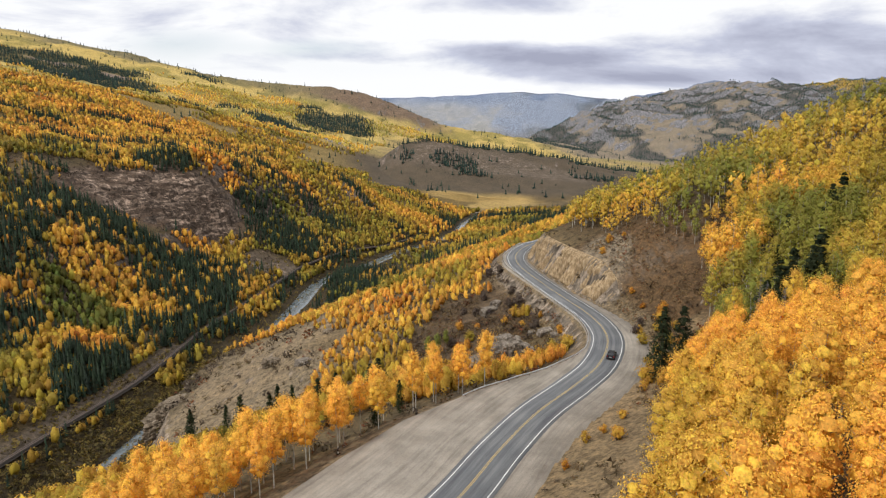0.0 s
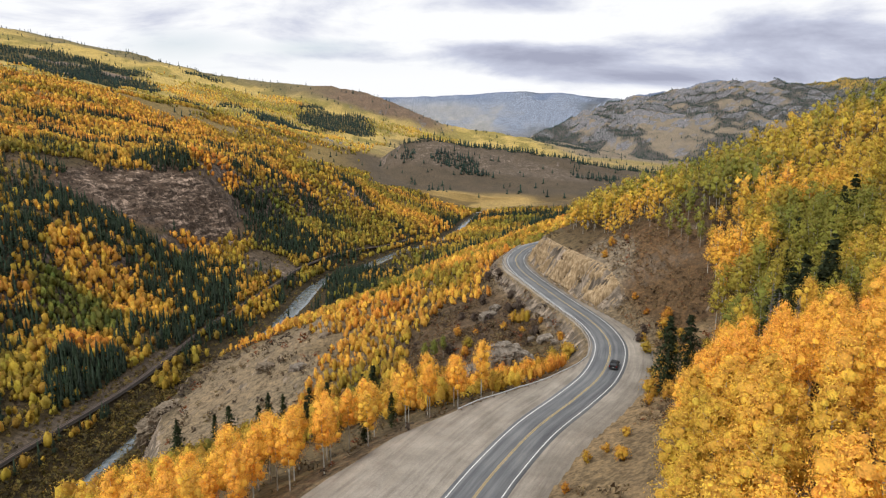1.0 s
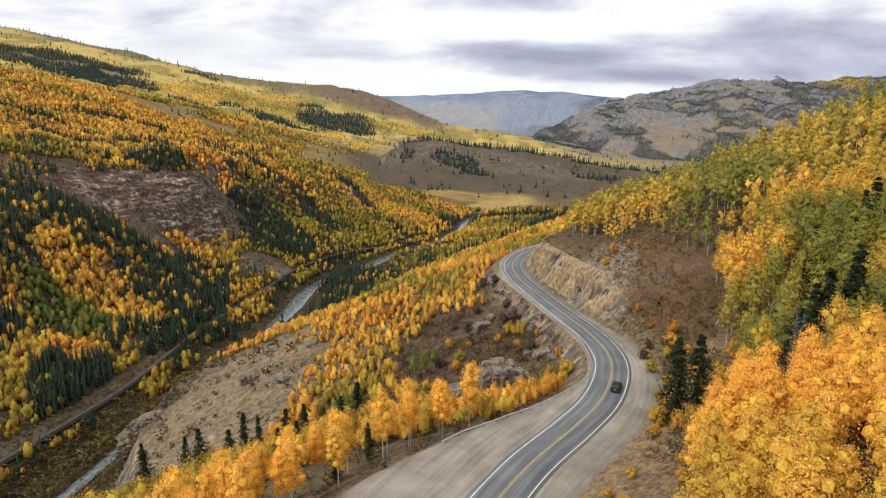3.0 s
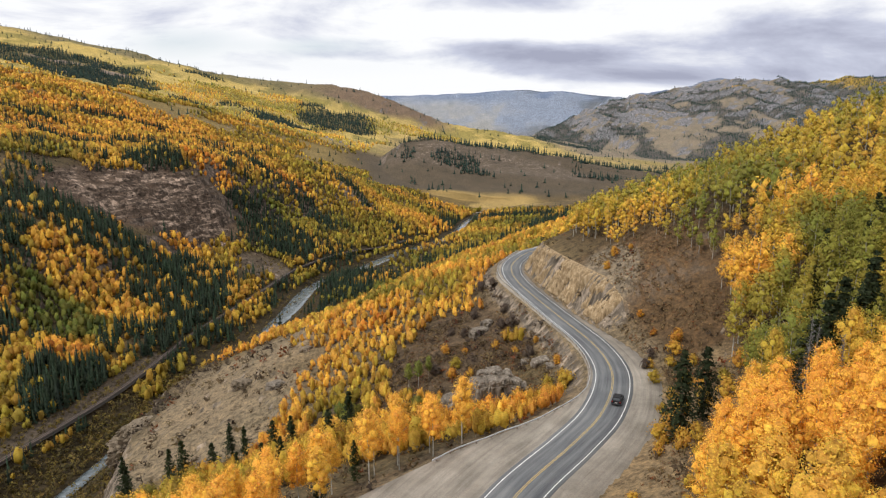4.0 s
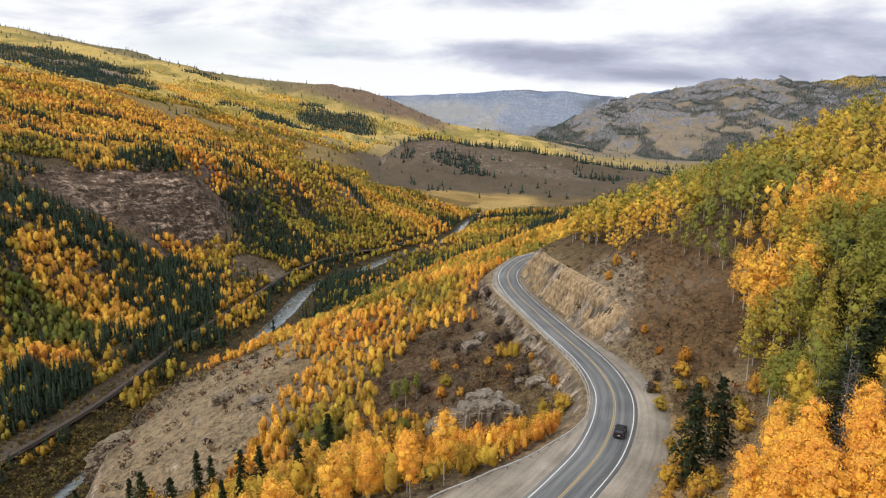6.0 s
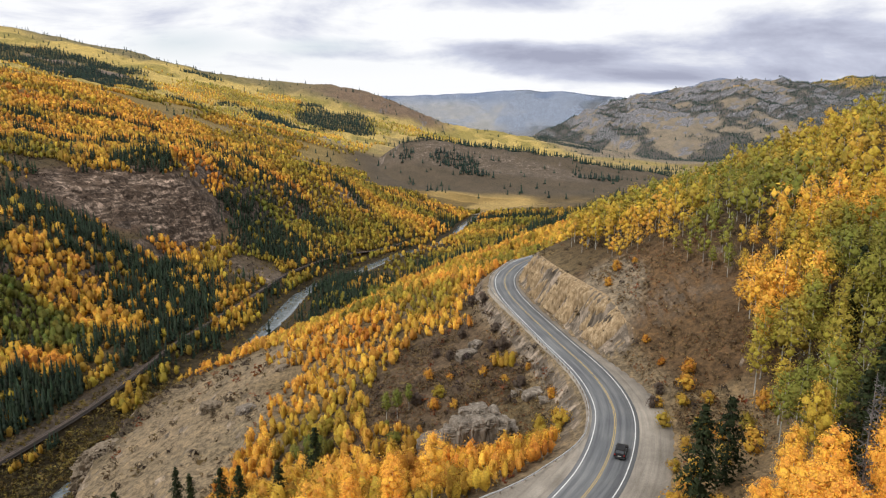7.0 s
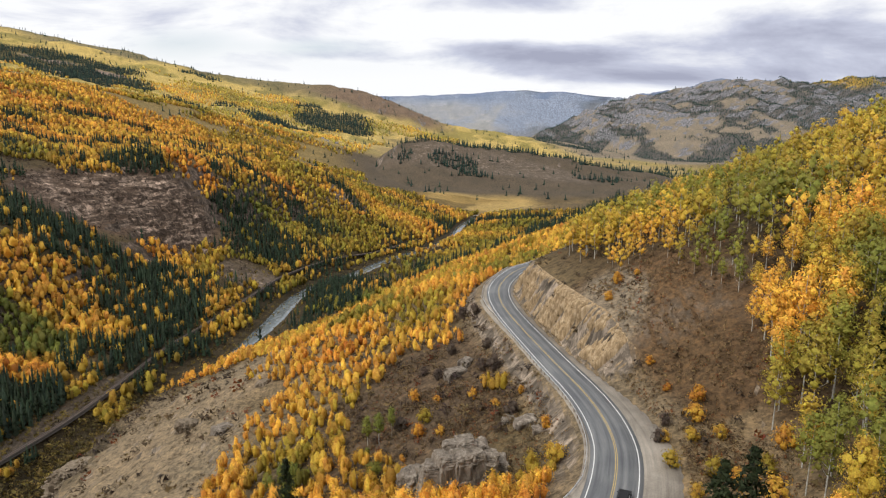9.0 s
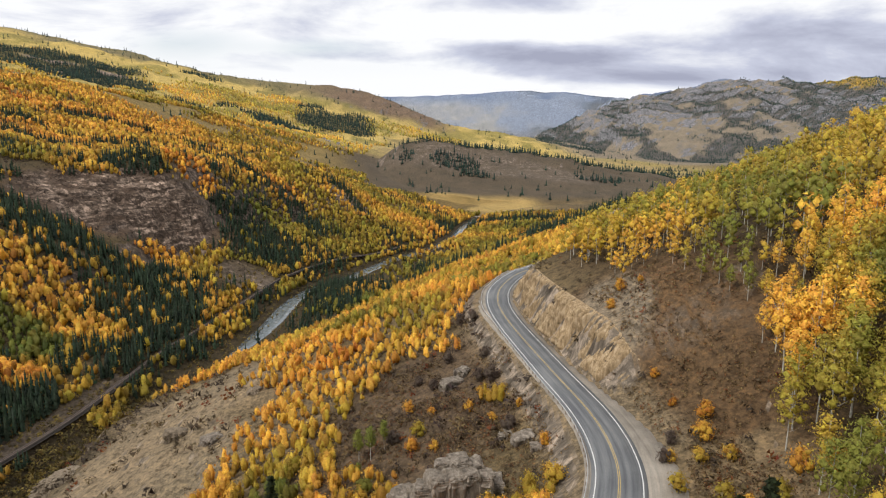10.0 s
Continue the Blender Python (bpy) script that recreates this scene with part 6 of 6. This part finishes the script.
def make_car():
    paint = solid("black_car_paint", (0.006, 0.006, 0.008), 0.5, 0.0, 0.2)
    glass = solid("tinted_car_glass", (0.02, 0.024, 0.028), 0.05, 0.0, 0.9)
    rubber = solid("tyre_rubber", (0.02, 0.02, 0.02), 0.9, 0.0, 0.2)
    alloy = solid("alloy_rim", (0.35, 0.35, 0.36), 0.35, 0.8)
    trim = solid("dark_trim", (0.03, 0.03, 0.032), 0.6)
    red = solid("red_lamp_glass", (0.35, 0.015, 0.012), 0.15)
    clear = solid("clear_lamp_glass", (0.7, 0.7, 0.68), 0.1)
    plate = solid("pale_plate", (0.6, 0.6, 0.58), 0.5)
    car = tagged(new("car"), "black sport utility vehicle with roof rails on the road", "car")
    # side profile, lower body: y forward
    L, Wd = 2.35, 0.95
    side = [(-L, 0.45), (-L - 0.02, 0.80), (-L + 0.06, 1.08), (0.9, 1.10), (1.55, 1.06), (2.15, 0.95), (L - 0.02, 0.80), (L, 0.5), (L - 0.15, 0.32), (-L + 0.15, 0.32)]
    bm = bmesh.new()
    rings = []
    for w, tuck in ((-Wd, 0.06), (-Wd + 0.10, 0.0), (Wd - 0.10, 0.0), (Wd, 0.06)):
        rings.append([bm.verts.new((w, y * (1 - tuck * 0.4), z - tuck * 0.6 * (z > 0.9))) for y, z in side])
    for a, b in zip(rings, rings[1:]):
        for k in range(len(side)):
            bm.faces.new((a[k], a[(k + 1) % len(side)], b[(k + 1) % len(side)], b[k]))
    bm.faces.new(rings[0]), bm.faces.new(rings[-1][::-1])
    bmesh.ops.bevel(bm, geom=bm.edges[:], offset=0.025, segments=1, affect="EDGES")
    body = bm_part("body", bm, paint, car)
    # cabin
    low = [(-0.86, -2.20), (0.86, -2.20), (0.86, 1.0), (-0.86, 1.0)]
    high = [(-0.68, -1.95), (0.68, -1.95), (0.68, 0.30), (-0.68, 0.30)]
    bm = bmesh.new()
    lo = [bm.verts.new((x, y, 1.06)) for x, y in low]
    hi = [bm.verts.new((x, y, 1.72)) for x, y in high]
    for k in range(4):
        bm.faces.new((lo[k], lo[(k + 1) % 4], hi[(k + 1) % 4], hi[k]))
    bm.faces.new(hi)
    bmesh.ops.bevel(bm, geom=bm.edges[:], offset=0.05, segments=2, affect="EDGES")
    bm_part("cabin", bm, paint, car)

    def pane(name, corners):
        bm = bmesh.new()
        f = bm.faces.new([bm.verts.new(c) for c in corners])
        r = bmesh.ops.extrude_face_region(bm, geom=[f])
        bmesh.ops.recalc_face_normals(bm, faces=bm.faces)
        nrm = f.normal.copy()
        bmesh.ops.translate(bm, verts=[v for v in r["geom"] if isinstance(v, bmesh.types.BMVert)], vec=nrm * 0.02)
        return bm_part(name, bm, glass, car, "tinted glass")
    pane("rear_window", [(-0.74, -2.165, 1.18), (0.74, -2.165, 1.18), (0.62, -2.0, 1.62), (-0.62, -2.0, 1.62)])
    pane("windscreen", [(0.76, 0.90, 1.16), (-0.76, 0.90, 1.16), (-0.62, 0.40, 1.62), (0.62, 0.40, 1.62)])
    for s in (-1, 1):
        for y0, y1 in ((-1.95, -1.15), (-1.08, -0.25), (-0.18, 0.55)):
            c = [(s * 0.838, y0, 1.17), (s * 0.838, y1, 1.17), (s * 0.725, min(y1, 0.25) - 0.04, 1.60), (s * 0.725, max(y0, -1.85) + 0.04, 1.60)]
            pane("side_window", c if s > 0 else c[::-1])
        bm = bmesh.new()
        box(bm, s * 0.60 - 0.025, s * 0.60 + 0.025, -1.85, 0.2, 1.74, 1.80, 0.01)
        bm_part("roof_rail", bm, trim, car)
        bm = bmesh.new()
        box(bm, s * 0.78 - 0.10, s * 0.78 + 0.10, -2.40, -2.30, 0.82, 1.06, 0.02)
        bm_part("tail_lamp", bm, red, car, "red tail lamp")
        bm = bmesh.new()
        box(bm, s * 0.70 - 0.17, s * 0.70 + 0.17, 2.22, 2.34, 0.72, 0.86, 0.02)
        bm_part("headlamp", bm, clear, car, "clear headlamp")
        bm = bmesh.new()
        box(bm, s * 1.02 - 0.09, s * 1.02 + 0.09, 0.62, 0.74, 1.08, 1.22, 0.03)
        bm_part("door_mirror", bm, paint, car)
    for y0, name in ((-2.46, "rear_bumper"), (2.30, "front_bumper")):
        bm = bmesh.new()
        box(bm, -0.90, 0.90, y0, y0 + 0.16, 0.40, 0.62, 0.04)
        bm_part(name, bm, trim, car)
    bm = bmesh.new()
    box(bm, -0.26, 0.26, -2.405, -2.385, 0.70, 0.82)
    bm_part("number_plate", bm, plate, car)
    for s in (-1, 1):
        for y in (-1.42, 1.42):
            bm = bmesh.new()
            bmesh.ops.create_cone(bm, cap_ends=True, segments=24, radius1=0.38, radius2=0.38, depth=0.26, matrix=pose(0, 0, 0, 0, 90, 0))
            bmesh.ops.bevel(bm, geom=[e for e in bm.edges if abs(e.verts[0].co.x - e.verts[1].co.x) < 1e-4], offset=0.04, segments=2, affect="EDGES")
            wheel = bm_part("wheel", bm, rubber, car, "black tyre")
            wheel.matrix_basis = pose(s * 0.86, y, 0.38)
            bm = bmesh.new()
            bmesh.ops.create_cone(bm, cap_ends=True, segments=20, radius1=0.25, radius2=0.22, depth=0.28, matrix=pose(0, 0, 0, 0, 90 * s, 0))
            bm_part("rim", bm, alloy, wheel, "alloy rim")
    x, y, z, turn = road_point(146, 1.85)
    car.matrix_basis = pose(x, y, z + 0.10, -2.3, 0, turn)
    return car


make_car()


# railway along the valley floor
railway = tagged(new("railway_track"), "single rusty railway track on dark ballast along the river", "railway")
strip("ballast", M_BALLAST, TRACK, TRACK_RIGHT, TRACK_Z, -1.9, 1.9, 0.0, railway)
strip("embankment", M_BALLAST, TRACK, TRACK_RIGHT, TRACK_Z, -2.9, 2.9, -0.7, railway)
for o in (-0.72, 0.72):
    strip("rail", M_RAIL, TRACK, TRACK_RIGHT, TRACK_Z, o - 0.04, o + 0.04, 0.22, railway)
# pale road across the meadow's edge
LANE = curve_through([(20, 1290), (62, 1322), (88, 1345), (140, 1358), (210, 1368)], 4.0)
_tan = np.gradient(LANE, axis=0)
_tan /= np.linalg.norm(_tan, axis=1)[:, None]
_lr = np.stack([_tan[:, 1], -_tan[:, 0]], 1)
tagged(strip("dirt_road", M_DIRT, LANE, _lr, land(LANE[:, 0], LANE[:, 1]), -4.0, 4.0, 0.9), "pale dirt road at the edge of a meadow", "road", kind="structure")


def make_dead_tree(seed, x, y, tall):
    drng = np.random.default_rng(seed)
    top = tagged(new("dead_tree"), "bare grey dead conifer with thin twigs", "tree", "dead conifers")
    v, f = tube([[0, 0, -0.4], [0.1, 0, tall * 0.5], [0.15, 0.1, tall]], [0.16, 0.09, 0.015], 6)
    part("trunk", mesh_from("trunk", v, f, M_DEAD, True), top)
    twigs = []
    for _ in range(190):
        z = tall * drng.uniform(0.12, 0.97)
        a, r = drng.uniform(0, 6.28), 0.20 * (tall - z) * drng.uniform(0.7, 1.2) + 0.35
        end = np.array([math.cos(a) * r, math.sin(a) * r, z + r * drng.uniform(-0.35, 0.35)])
        twigs.append(tube([[0.05, 0, z], end * np.array([0.5, 0.5, 1]) , end], [0.06, 0.05, 0.025], 3))
    part("bare_crown", mesh_from("bare_crown", *join(twigs), M_DEAD), top)
    top.matrix_basis = pose(x, y, float(land(x, y)[0]), 0, 0, seed * 40)
    return top


for i, (x, y, tall) in enumerate([(57, 110, 18.5), (59.5, 112.5, 16), (55.5, 113, 12.5), (61.5, 110, 14.5), (58.5, 108, 13), (54, 116, 10)]):
    make_dead_tree(i + 40, x, y, tall)


# hamlet at the foot of the far flank
M_PALEWALL = plain_noise_material("pale_house_wall", (0.42, 0.39, 0.36), (0.60, 0.57, 0.53), 0.8, 0.9, 0.1, 0.02)
M_HOUSEROOF = plain_noise_material("house_roof", (0.16, 0.14, 0.13), (0.30, 0.28, 0.27), 1.2, 0.85, 0.2, 0.02)
M_HOUSEGLASS = plain_noise_material("house_window", (0.03, 0.035, 0.04), (0.06, 0.065, 0.07), 0.5, 0.2, 0.0, 0.01, spec=0.6)


def make_house():
    top = tagged(new("house"), "small pale house with a pitched grey roof", "house", "houses in the far hamlet")
    bm = bmesh.new()
    box(bm, -6, 6, -4, 4, -2, 4.2)
    bm_part("wall", bm, M_PALEWALL, top)
    bm = bmesh.new()
    v = [bm.verts.new(c) for c in ((-6.6, -4.6, 4.0), (6.6, -4.6, 4.0), (6.6, 0, 7.0), (-6.6, 0, 7.0), (6.6, 4.6, 4.0), (-6.6, 4.6, 4.0))]
    for q in ((0, 1, 2, 3), (3, 2, 4, 5), (0, 3, 5), (1, 4, 2), (0, 5, 4, 1)):
        bm.faces.new([v[i] for i in q])
    bm_part("roof", bm, M_HOUSEROOF, top, "grey pitched roof")
    for x in (-3.6, 0.0, 3.6):
        bm = bmesh.new()
        box(bm, x - 0.7, x + 0.7, -4.06, -3.98, 1.2, 2.8)
        bm_part("window", bm, M_HOUSEGLASS, top, "dark window")
    return top


_hrng = np.random.default_rng(77)
house = make_house()
HAMLET = [(-640, 2290), (-590, 2270), (-560, 2250), (-520, 2240), (-500, 2215), (-470, 2225), (-440, 2200), (-430, 2180), (-400, 2190), (-380, 2165), (-350, 2170), (-610, 2310), (-480, 2180), (-330, 2150)]
for i, (x, y) in enumerate(HAMLET):
    m = pose(x, y, float(land(x, y)[0]) + 0.5, 0, 0, _hrng.uniform(-40, 40))
    if i:
        copy_thing(house, m)
    else:
        house.matrix_basis = m
